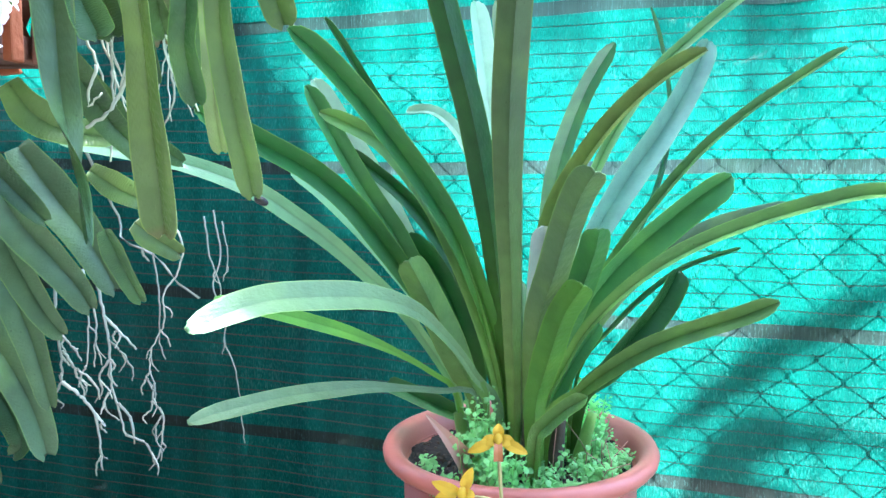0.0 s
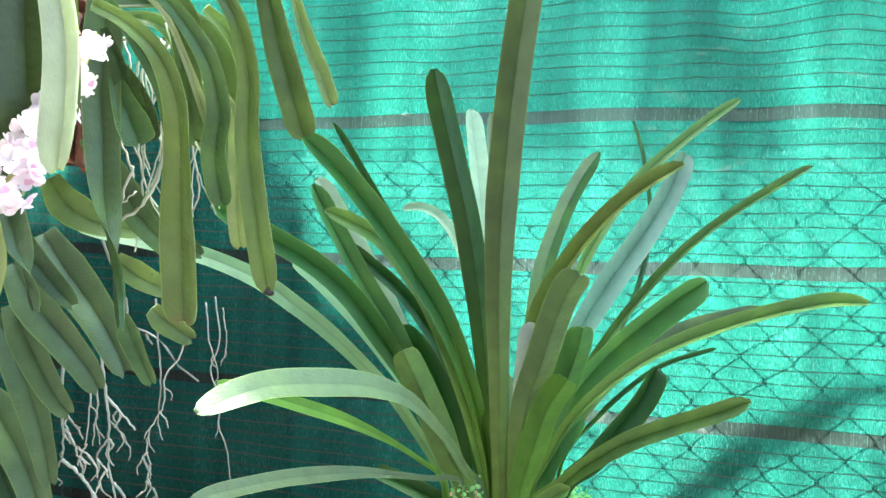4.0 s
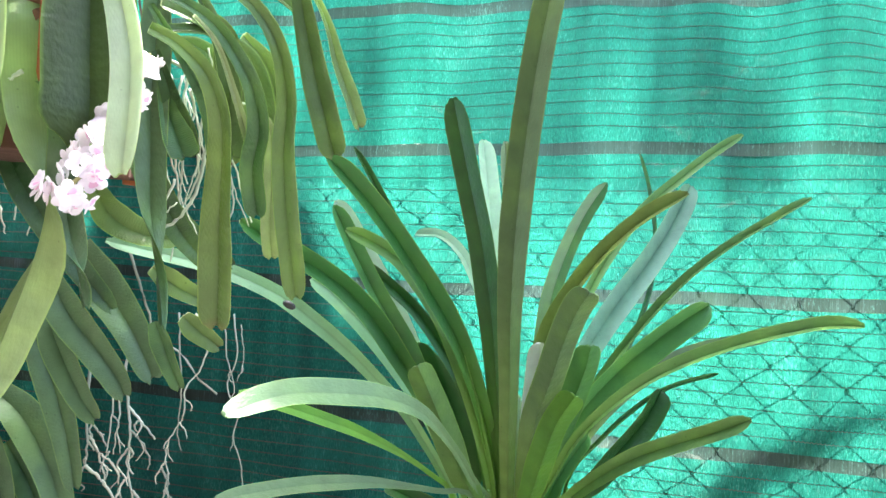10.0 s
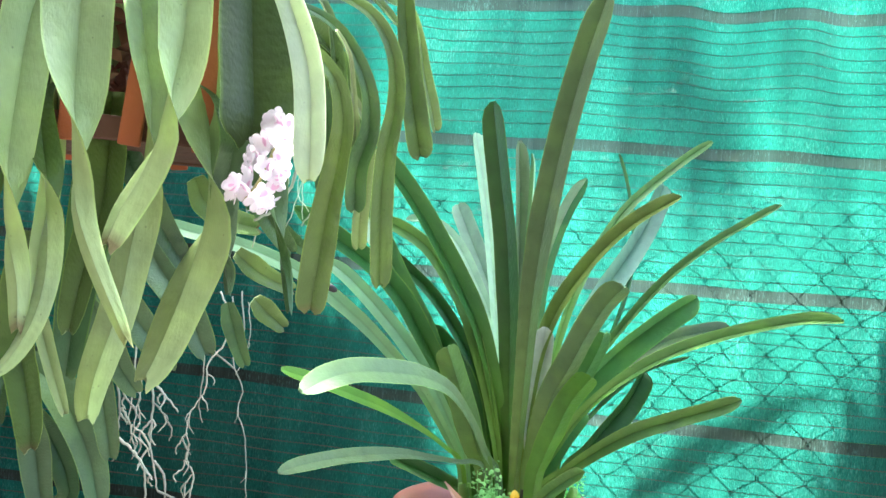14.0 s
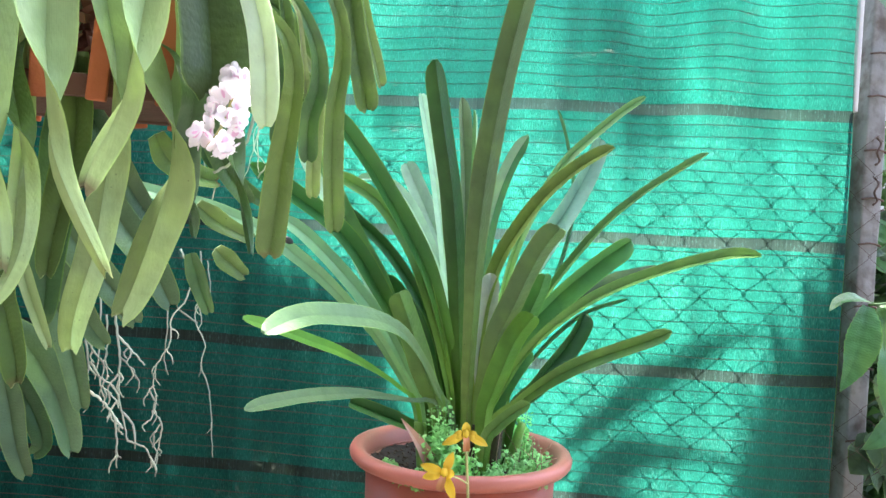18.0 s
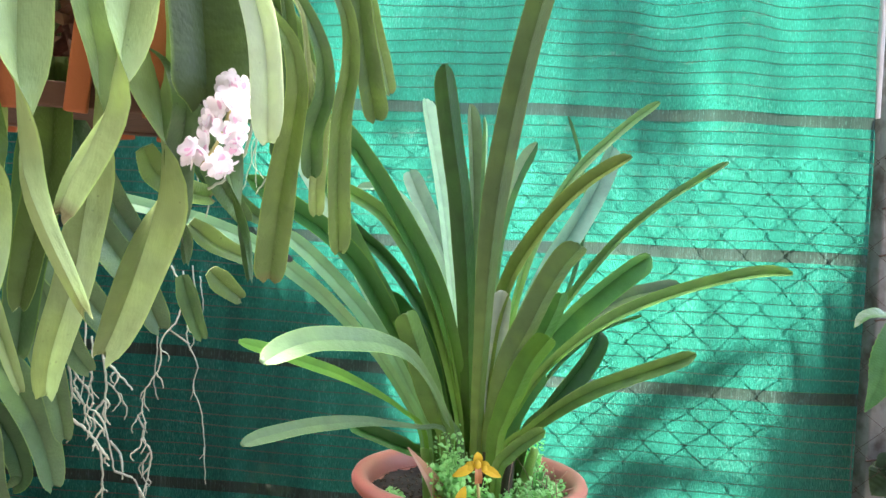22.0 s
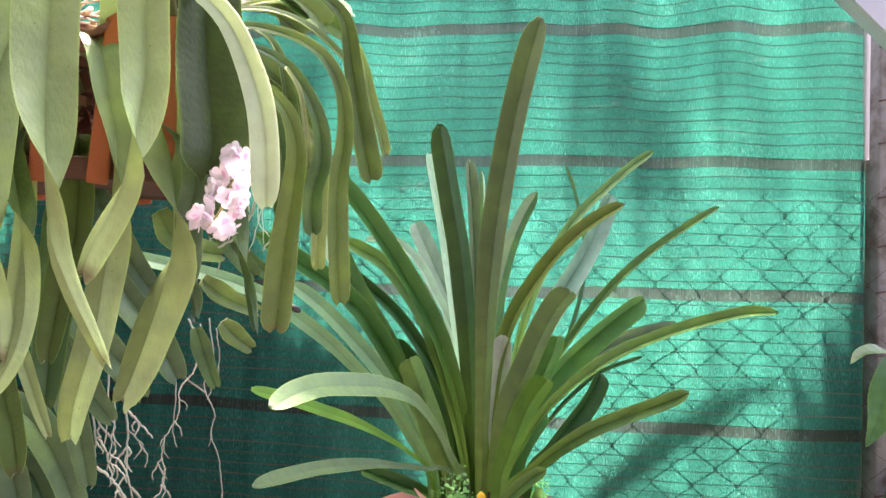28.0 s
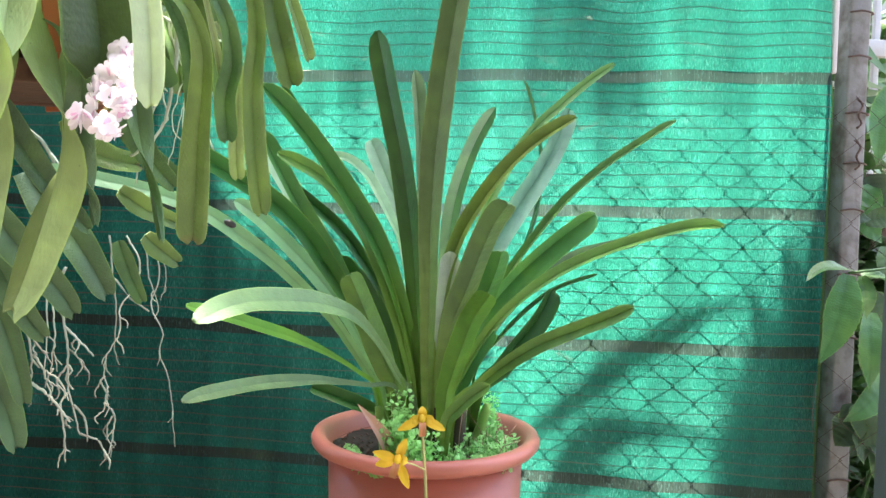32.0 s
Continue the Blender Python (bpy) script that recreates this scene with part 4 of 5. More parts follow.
def hang_leaf(width, material, twist, low, pts):
    global leaf_no
    leaf_no += 1
    r = random.Random(leaf_no)
    p_low = pts[0][2] < 0.87
    if p_low:  # start it at the basket's foot
        p0 = Vector(pts[0])
        up = BASKET + Vector((max(-0.085, min(0.085, p0.x - BASKET.x)), max(-0.085, min(0.085, p0.y - BASKET.y)), 0.05))
        old = sum((Vector(a) - Vector(c)).length for a, c in zip(pts, pts[1:]))
        add = (up - p0).length
        twist = (add + twist * old) / (add + old) if twist else 0
        pts = [tuple(up), tuple(up.lerp(p0, 0.55) + Vector((0, 0.01, 0.012)))] + pts if p0.y < 0.5 else pts if p0.y > 0.6 else [tuple(p0.lerp(up, 0.4))] + pts
    elif pts[0][1] < 0.5 and pts[0][0] < -0.19:  # arch over from the crown
        p0 = Vector(pts[0])
        back = [p0 + Vector((-0.035, 0.075, -0.03)), p0 + Vector((-0.016, 0.03, 0.012))]
        old = sum((Vector(a) - Vector(c)).length for a, c in zip(pts, pts[1:]))
        twist = (0.09 + twist * old) / (0.09 + old) if twist else 0
        pts = [tuple(q) for q in back] + pts
    v, f, s, uv = blade(pts, width, (0.15, -1.0, 0.35), 0.48, 0.0016, 36, hang_profile if twist or p_low else strap_profile, notch=0.16, hump=1.0, twist=twist, roll=r.uniform(-18, 18), wave=0.035, seed=leaf_no, low=low)
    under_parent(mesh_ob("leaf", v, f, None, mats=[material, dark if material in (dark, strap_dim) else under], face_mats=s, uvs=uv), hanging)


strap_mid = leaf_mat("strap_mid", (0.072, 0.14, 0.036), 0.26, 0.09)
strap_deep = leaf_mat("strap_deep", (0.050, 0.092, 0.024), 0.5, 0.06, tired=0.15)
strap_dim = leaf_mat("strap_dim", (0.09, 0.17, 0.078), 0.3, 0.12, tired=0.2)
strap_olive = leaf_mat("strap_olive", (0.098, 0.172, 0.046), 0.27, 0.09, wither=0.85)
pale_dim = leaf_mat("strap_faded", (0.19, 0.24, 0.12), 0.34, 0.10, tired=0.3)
hang_leaf(0.0196, lit_strap, 0, 1, [(-0.244, 0.470, 0.991), (-0.214, 0.461, 0.978), (-0.191, 0.453, 0.956), (-0.175, 0.444, 0.925), (-0.164, 0.434, 0.892), (-0.159, 0.424, 0.857), (-0.157, 0.414, 0.821)])
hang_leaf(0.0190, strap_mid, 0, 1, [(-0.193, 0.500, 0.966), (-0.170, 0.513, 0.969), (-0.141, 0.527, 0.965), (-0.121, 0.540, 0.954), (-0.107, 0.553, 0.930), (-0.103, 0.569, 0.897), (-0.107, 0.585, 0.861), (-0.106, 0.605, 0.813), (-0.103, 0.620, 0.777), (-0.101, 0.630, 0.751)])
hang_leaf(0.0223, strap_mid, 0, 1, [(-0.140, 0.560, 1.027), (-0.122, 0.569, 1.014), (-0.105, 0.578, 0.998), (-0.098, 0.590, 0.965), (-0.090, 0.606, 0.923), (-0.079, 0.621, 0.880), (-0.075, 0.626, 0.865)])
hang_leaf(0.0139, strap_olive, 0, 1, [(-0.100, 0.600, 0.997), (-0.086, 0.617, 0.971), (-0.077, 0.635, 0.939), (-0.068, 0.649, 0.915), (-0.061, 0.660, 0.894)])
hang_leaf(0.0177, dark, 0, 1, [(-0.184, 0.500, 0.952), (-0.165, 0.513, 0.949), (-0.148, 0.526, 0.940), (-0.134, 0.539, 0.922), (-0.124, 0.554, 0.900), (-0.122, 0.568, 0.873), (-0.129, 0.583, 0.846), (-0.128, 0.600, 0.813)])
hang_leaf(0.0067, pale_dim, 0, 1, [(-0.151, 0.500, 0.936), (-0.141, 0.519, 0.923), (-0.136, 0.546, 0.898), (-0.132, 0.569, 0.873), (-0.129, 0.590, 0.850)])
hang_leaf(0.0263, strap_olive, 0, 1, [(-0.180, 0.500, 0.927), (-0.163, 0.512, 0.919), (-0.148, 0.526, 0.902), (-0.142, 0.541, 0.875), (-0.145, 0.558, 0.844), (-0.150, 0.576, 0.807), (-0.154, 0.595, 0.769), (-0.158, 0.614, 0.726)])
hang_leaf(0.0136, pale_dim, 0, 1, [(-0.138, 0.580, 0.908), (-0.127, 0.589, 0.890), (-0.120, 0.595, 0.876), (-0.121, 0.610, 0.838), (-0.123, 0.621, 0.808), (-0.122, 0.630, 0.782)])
hang_leaf(0.0234, strap_olive, 0, 1, [(-0.166, 0.550, 1.018), (-0.146, 0.571, 1.013), (-0.131, 0.588, 1.005), (-0.121, 0.600, 0.998)])
hang_leaf(0.0131, lit_strap, 0, 1, [(-0.141, 0.570, 1.024), (-0.124, 0.590, 1.022), (-0.110, 0.606, 1.021), (-0.098, 0.620, 1.017)])
hang_leaf(0.0084, strap_olive, 0, 1, [(-0.186, 0.500, 0.979), (-0.167, 0.524, 0.987), (-0.146, 0.549, 0.988), (-0.125, 0.574, 0.982), (-0.105, 0.600, 0.971)])
hang_leaf(0.0181, strap_mid, 0, 1, [(-0.183, 0.520, 0.973), (-0.166, 0.536, 0.966), (-0.156, 0.556, 0.946), (-0.151, 0.582, 0.913), (-0.154, 0.607, 0.878), (-0.154, 0.620, 0.859)])
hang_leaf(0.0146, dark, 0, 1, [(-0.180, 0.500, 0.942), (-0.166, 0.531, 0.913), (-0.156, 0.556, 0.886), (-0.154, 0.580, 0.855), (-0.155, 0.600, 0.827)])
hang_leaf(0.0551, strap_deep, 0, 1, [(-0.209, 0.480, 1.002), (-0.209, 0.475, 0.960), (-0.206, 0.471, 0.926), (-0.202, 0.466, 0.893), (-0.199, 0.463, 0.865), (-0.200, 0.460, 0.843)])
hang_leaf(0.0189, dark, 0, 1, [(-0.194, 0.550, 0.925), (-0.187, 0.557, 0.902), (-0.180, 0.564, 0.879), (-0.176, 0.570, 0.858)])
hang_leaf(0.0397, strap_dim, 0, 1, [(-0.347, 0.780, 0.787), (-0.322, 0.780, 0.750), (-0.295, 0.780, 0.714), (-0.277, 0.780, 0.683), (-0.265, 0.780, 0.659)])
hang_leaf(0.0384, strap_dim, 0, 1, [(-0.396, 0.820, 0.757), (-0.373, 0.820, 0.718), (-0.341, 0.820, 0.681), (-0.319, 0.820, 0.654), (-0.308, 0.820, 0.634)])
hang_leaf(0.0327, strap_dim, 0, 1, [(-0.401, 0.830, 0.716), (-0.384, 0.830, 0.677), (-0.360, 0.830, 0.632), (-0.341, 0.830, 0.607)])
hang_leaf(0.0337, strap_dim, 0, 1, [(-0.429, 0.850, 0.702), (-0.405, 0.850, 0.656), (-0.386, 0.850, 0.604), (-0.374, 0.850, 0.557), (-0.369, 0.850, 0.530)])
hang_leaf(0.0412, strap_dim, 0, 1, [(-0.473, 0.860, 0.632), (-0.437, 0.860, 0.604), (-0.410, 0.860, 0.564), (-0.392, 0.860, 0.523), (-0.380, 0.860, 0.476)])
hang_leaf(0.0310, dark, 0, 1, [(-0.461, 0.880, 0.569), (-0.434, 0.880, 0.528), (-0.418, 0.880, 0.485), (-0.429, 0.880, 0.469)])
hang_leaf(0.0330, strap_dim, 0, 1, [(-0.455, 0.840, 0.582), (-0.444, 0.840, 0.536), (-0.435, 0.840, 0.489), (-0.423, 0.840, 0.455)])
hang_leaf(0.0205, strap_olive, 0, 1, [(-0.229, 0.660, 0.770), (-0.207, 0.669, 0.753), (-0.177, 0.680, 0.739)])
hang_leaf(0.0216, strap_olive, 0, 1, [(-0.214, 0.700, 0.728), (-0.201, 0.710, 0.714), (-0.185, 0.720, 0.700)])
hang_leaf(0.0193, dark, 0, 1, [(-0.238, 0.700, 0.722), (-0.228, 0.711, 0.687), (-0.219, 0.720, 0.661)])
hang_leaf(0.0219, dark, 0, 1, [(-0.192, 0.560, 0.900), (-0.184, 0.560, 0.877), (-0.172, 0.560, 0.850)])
hang_leaf(0.0253, strap_dim, 0.8, 0.42, [(-0.208, 0.580, 0.991), (-0.203, 0.572, 0.948), (-0.200, 0.562, 0.901), (-0.195, 0.553, 0.856), (-0.189, 0.544, 0.812), (-0.179, 0.536, 0.773), (-0.174, 0.532, 0.757), (-0.169, 0.526, 0.731)])
hang_leaf(0.0217, strap_dim, 0.8, 0.45, [(-0.210, 0.460, 0.845), (-0.216, 0.474, 0.811), (-0.215, 0.485, 0.785), (-0.212, 0.493, 0.765), (-0.211, 0.502, 0.743)])
hang_leaf(0.0517, strap, 0.52, 0.8, [(-0.240, 0.485, 0.932), (-0.235, 0.481, 0.896), (-0.231, 0.478, 0.869), (-0.227, 0.474, 0.842), (-0.224, 0.471, 0.815), (-0.224, 0.468, 0.792), (-0.229, 0.465, 0.765), (-0.238, 0.460, 0.731), (-0.247, 0.457, 0.702), (-0.254, 0.454, 0.684)])
hang_leaf(0.0342, strap, 0.58, 0.85, [(-0.241, 0.415, 0.975), (-0.237, 0.411, 0.931), (-0.236, 0.408, 0.903), (-0.239, 0.406, 0.874), (-0.242, 0.404, 0.853), (-0.244, 0.402, 0.835), (-0.251, 0.400, 0.814), (-0.260, 0.397, 0.793), (-0.267, 0.395, 0.771)])
hang_leaf(0.0431, strap, 0.56, 0.36, [(-0.302, 0.430, 0.973), (-0.300, 0.421, 0.927), (-0.298, 0.414, 0.890), (-0.295, 0.407, 0.858), (-0.291, 0.402, 0.831), (-0.287, 0.397, 0.807), (-0.281, 0.392, 0.787), (-0.269, 0.386, 0.762), (-0.257, 0.380, 0.741), (-0.245, 0.375, 0.720)])
hang_leaf(0.0342, strap, 0.7, 0.55, [(-0.332, 0.470, 0.961), (-0.343, 0.462, 0.919), (-0.344, 0.453, 0.872), (-0.343, 0.444, 0.827), (-0.338, 0.436, 0.787), (-0.330, 0.430, 0.763), (-0.324, 0.426, 0.743), (-0.320, 0.420, 0.716)])
hang_leaf(0.0192, strap_mid, 0.55, 0.5, [(-0.356, 0.480, 0.892), (-0.357, 0.462, 0.831), (-0.358, 0.452, 0.797), (-0.362, 0.441, 0.764), (-0.362, 0.429, 0.729), (-0.357, 0.417, 0.694), (-0.346, 0.400, 0.650)])
hang_leaf(0.0194, strap_mid, 0.35, 0.9, [(-0.336, 0.470, 0.857), (-0.322, 0.454, 0.808), (-0.315, 0.444, 0.779), (-0.311, 0.434, 0.751), (-0.312, 0.425, 0.727), (-0.318, 0.417, 0.707), (-0.326, 0.410, 0.693)])
hang_leaf(0.0253, strap, 0.42, 1.25, [(-0.279, 0.470, 0.933), (-0.271, 0.465, 0.897), (-0.264, 0.461, 0.867), (-0.263, 0.456, 0.836), (-0.263, 0.451, 0.798), (-0.266, 0.446, 0.765), (-0.269, 0.441, 0.732), (-0.276, 0.436, 0.700), (-0.279, 0.433, 0.681), (-0.279, 0.430, 0.664)])
hang_leaf(0.0140, under, 0, 1, [(-0.330, 0.470, 0.740), (-0.320, 0.463, 0.712), (-0.308, 0.456, 0.684), (-0.298, 0.450, 0.663)])
hang_leaf(0.0271, strap_olive, 0, 1, [(-0.347, 0.500, 0.702), (-0.339, 0.493, 0.676), (-0.331, 0.486, 0.651), (-0.327, 0.480, 0.631)])
hang_leaf(0.0277, strap_olive, 0, 1, [(-0.300, 0.500, 0.869), (-0.300, 0.500, 0.805), (-0.309, 0.500, 0.756), (-0.316, 0.500, 0.708)])
hang_leaf(.018, under, 0, 1.0, [(-0.191, 0.55, 0.996), (-0.167, 0.6, 1.018), (-0.144, 0.65, 1.023), (-0.118, 0.66, 1.014)])
hang_leaf(.022, strap_olive, 0, 1.0, [(-0.19, 0.55, 0.994), (-0.172, 0.6, 1.01), (-0.156, 0.62, 1.006), (-0.142, 0.63, 0.997)])
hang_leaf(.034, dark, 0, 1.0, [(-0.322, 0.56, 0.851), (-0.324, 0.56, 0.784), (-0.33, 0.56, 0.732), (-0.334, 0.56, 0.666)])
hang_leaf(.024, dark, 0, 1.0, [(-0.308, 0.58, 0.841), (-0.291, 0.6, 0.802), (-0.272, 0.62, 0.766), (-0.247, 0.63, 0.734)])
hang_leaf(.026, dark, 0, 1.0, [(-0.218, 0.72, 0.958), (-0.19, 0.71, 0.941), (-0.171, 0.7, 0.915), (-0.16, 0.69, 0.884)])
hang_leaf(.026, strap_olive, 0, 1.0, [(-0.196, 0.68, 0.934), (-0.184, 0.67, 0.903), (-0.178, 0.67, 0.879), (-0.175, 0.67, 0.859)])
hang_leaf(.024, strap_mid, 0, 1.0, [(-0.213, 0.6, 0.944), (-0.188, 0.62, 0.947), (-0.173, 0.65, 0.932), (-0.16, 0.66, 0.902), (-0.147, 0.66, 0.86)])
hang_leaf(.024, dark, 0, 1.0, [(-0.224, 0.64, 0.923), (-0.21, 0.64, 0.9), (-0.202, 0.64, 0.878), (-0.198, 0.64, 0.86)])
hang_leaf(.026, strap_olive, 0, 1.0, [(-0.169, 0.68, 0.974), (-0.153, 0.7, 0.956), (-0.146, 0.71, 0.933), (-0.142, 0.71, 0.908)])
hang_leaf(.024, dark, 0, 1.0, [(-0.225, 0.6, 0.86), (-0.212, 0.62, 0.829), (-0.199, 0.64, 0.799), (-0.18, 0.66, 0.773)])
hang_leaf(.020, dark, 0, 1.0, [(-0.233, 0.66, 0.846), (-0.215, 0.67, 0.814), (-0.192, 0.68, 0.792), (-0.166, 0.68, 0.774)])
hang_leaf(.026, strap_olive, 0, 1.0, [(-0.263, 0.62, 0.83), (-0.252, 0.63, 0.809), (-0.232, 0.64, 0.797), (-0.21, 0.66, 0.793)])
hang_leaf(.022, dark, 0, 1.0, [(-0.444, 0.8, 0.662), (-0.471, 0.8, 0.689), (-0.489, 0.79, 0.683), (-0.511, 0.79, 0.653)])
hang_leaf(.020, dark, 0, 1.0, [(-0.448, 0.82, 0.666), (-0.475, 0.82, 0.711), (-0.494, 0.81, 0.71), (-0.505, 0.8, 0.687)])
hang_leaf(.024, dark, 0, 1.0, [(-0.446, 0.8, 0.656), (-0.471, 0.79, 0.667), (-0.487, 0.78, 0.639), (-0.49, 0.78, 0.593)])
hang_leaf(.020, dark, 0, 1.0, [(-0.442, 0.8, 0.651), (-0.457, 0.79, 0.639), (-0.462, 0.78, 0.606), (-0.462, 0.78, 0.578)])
hang_leaf(.024, bright, 0, 1.0, [(-0.442, 0.78, 0.656), (-0.457, 0.77, 0.648), (-0.478, 0.76, 0.634), (-0.498, 0.76, 0.616)])
hang_leaf(.018, dark, 0, 1.0, [(-0.211, 0.5, 0.979), (-0.202, 0.52, 1.003), (-0.186, 0.56, 1.024), (-0.161, 0.6, 1.022), (-0.137, 0.62, 1.014)])
hang_leaf(.024, strap_mid, 0, 1.0, [(-0.201, 0.52, 0.985), (-0.185, 0.56, 1.008), (-0.161, 0.6, 1.027), (-0.133, 0.62, 1.02), (-0.102, 0.63, 0.999)])
hang_leaf(.026, strap_olive, 0, 1.0, [(-0.196, 0.56, 0.961), (-0.17, 0.6, 0.957), (-0.161, 0.62, 0.937), (-0.16, 0.63, 0.903)])
hang_leaf(.022, strap_mid, 0, 1.0, [(-0.192, 0.56, 0.943), (-0.171, 0.6, 0.952), (-0.145, 0.63, 0.934), (-0.136, 0.64, 0.884), (-0.134, 0.64, 0.842)])



def root(width, pts):
    r = random.Random(len(pts) * 7 + int(width * 1e5) + int(pts[0][0] * 999))
    if width >= 0.0083 and pts[0][2] < 0.80:  # down from the back of the basket
        up = BASKET + Vector((max(-0.08, min(0.08, pts[0][0] - BASKET.x)), 0.09, 0.01))
        p0 = Vector(pts[0])
        pts = [tuple(up), tuple(up.lerp(p0, 0.55) + Vector((r.uniform(-0.008, 0.008), 0.02, 0.04)))] + pts
    v, f = tube(pts, width * 0.27, 6, 6 * (len(pts) - 1), 0.55, 0.0009, r)
    strand = under_parent(mesh_ob("root", v, f, root_mat), hanging)
    line = spline(pts, 24)
    for _ in range(r.choice((1, 2, 2, 3)) if pts[-1][2] < 0.75 else 0):
        q = line[r.randrange(10, 23)]
        d = Vector((r.uniform(-1, 1), r.uniform(-0.5, 0.5), -r.uniform(0.8, 1.8))).normalized() * r.uniform(0.012, 0.03)
        e = Vector((r.uniform(-0.006, 0.006), 0, 0))
        v, f = tube([q, q + d * 0.5 + e, q + d], width * 0.22, 5, 8, 0.55, 0.0006, r)
        o = mesh_ob("root_tip", v, f, root_mat)
        o.parent = strand


root(0.0075, [(-0.372, 0.880, 0.661), (-0.375, 0.880, 0.612), (-0.371, 0.880, 0.575), (-0.372, 0.880, 0.548)])
root(0.0075, [(-0.372, 0.880, 0.548), (-0.353, 0.880, 0.534), (-0.339, 0.880, 0.516), (-0.329, 0.880, 0.502)])
root(0.006, [(-0.339, 0.880, 0.516), (-0.336, 0.880, 0.492), (-0.334, 0.880, 0.455)])
root(0.0065, [(-0.373, 0.880, 0.606), (-0.362, 0.880, 0.588), (-0.353, 0.880, 0.583)])
root(0.0065, [(-0.369, 0.880, 0.582), (-0.358, 0.880, 0.564), (-0.341, 0.880, 0.552)])
root(0.0055, [(-0.372, 0.880, 0.548), (-0.379, 0.880, 0.535), (-0.392, 0.880, 0.515)])
root(0.005, [(-0.350, 0.890, 0.563), (-0.358, 0.890, 0.550), (-0.359, 0.890, 0.540)])
root(0.0075, [(-0.350, 0.940, 0.677), (-0.357, 0.940, 0.651), (-0.352, 0.940, 0.605), (-0.348, 0.940, 0.573), (-0.347, 0.940, 0.527), (-0.341, 0.940, 0.501), (-0.334, 0.940, 0.472)])
root(0.007, [(-0.352, 0.940, 0.605), (-0.335, 0.940, 0.587), (-0.318, 0.940, 0.568)])
root(0.0055, [(-0.349, 0.940, 0.579), (-0.331, 0.940, 0.561), (-0.328, 0.940, 0.551)])
root(0.006, [(-0.349, 0.940, 0.556), (-0.360, 0.940, 0.539), (-0.357, 0.940, 0.523)])
root(0.006, [(-0.347, 0.940, 0.524), (-0.355, 0.940, 0.513), (-0.360, 0.940, 0.500)])
root(0.0065, [(-0.341, 0.940, 0.508), (-0.328, 0.940, 0.489), (-0.325, 0.940, 0.462)])
root(0.006, [(-0.334, 0.940, 0.472), (-0.311, 0.940, 0.461), (-0.303, 0.940, 0.438)])
root(0.005, [(-0.377, 0.950, 0.655), (-0.374, 0.950, 0.602), (-0.376, 0.950, 0.569), (-0.379, 0.950, 0.547)])
root(0.005, [(-0.368, 0.950, 0.629), (-0.366, 0.950, 0.589), (-0.369, 0.950, 0.563), (-0.370, 0.950, 0.546)])
root(0.0085, [(-0.350, 0.980, 0.715), (-0.344, 0.980, 0.685), (-0.309, 0.980, 0.667), (-0.286, 0.980, 0.638), (-0.260, 0.980, 0.618)])
root(0.005, [(-0.282, 0.950, 0.716), (-0.266, 0.950, 0.682), (-0.274, 0.950, 0.649), (-0.289, 0.950, 0.628), (-0.290, 0.950, 0.595), (-0.305, 0.950, 0.567), (-0.308, 0.950, 0.541), (-0.303, 0.950, 0.527)])
root(0.005, [(-0.302, 0.950, 0.716), (-0.295, 0.950, 0.634), (-0.294, 0.950, 0.601), (-0.296, 0.950, 0.575), (-0.290, 0.950, 0.555)])
root(0.005, [(-0.307, 0.950, 0.541), (-0.312, 0.950, 0.535), (-0.315, 0.950, 0.527)])
root(0.0055, [(-0.303, 0.950, 0.528), (-0.308, 0.950, 0.501), (-0.314, 0.950, 0.493)])
root(0.0055, [(-0.308, 0.950, 0.508), (-0.295, 0.950, 0.492), (-0.298, 0.950, 0.469), (-0.300, 0.950, 0.439)])
root(0.005, [(-0.295, 0.950, 0.492), (-0.303, 0.950, 0.482), (-0.304, 0.950, 0.468)])
root(0.0045, [(-0.272, 1.080, 0.710), (-0.265, 1.080, 0.651), (-0.276, 1.080, 0.613), (-0.260, 1.080, 0.577), (-0.264, 1.080, 0.547), (-0.250, 1.080, 0.503), (-0.242, 1.080, 0.413)])
root(0.0045, [(-0.284, 1.080, 0.702), (-0.278, 1.080, 0.650), (-0.266, 1.080, 0.614), (-0.271, 1.080, 0.595)])
root(0.0035, [(-0.262, 1.080, 0.696), (-0.256, 1.080, 0.652), (-0.263, 1.080, 0.621)])
root(0.006, [(-0.212, 0.600, 0.930), (-0.195, 0.600, 0.927), (-0.179, 0.600, 0.913), (-0.164, 0.600, 0.907), (-0.152, 0.600, 0.903), (-0.134, 0.600, 0.897)])
root(0.008, [(-0.173, 0.620, 0.916), (-0.173, 0.620, 0.886), (-0.178, 0.620, 0.859), (-0.182, 0.620, 0.833), (-0.194, 0.620, 0.811), (-0.211, 0.620, 0.799)])
root(0.005, [(-0.202, 0.640, 0.932), (-0.202, 0.640, 0.897), (-0.194, 0.640, 0.871), (-0.184, 0.640, 0.858)])
root(0.0045, [(-0.213, 0.660, 0.932), (-0.216, 0.660, 0.905), (-0.212, 0.660, 0.868), (-0.203, 0.660, 0.841)])
root(0.004, [(-0.226, 0.660, 0.941), (-0.221, 0.660, 0.923), (-0.225, 0.660, 0.900), (-0.219, 0.660, 0.877)])
root(0.0045, [(-0.215, 0.660, 0.882), (-0.208, 0.660, 0.855), (-0.209, 0.660, 0.822), (-0.200, 0.660, 0.800), (-0.185, 0.660, 0.785)])
root(0.0045, [(-0.193, 0.600, 0.839), (-0.200, 0.600, 0.813), (-0.190, 0.600, 0.821)])
root(0.006, [(-0.240, 0.460, 0.886), (-0.248, 0.460, 0.881)])
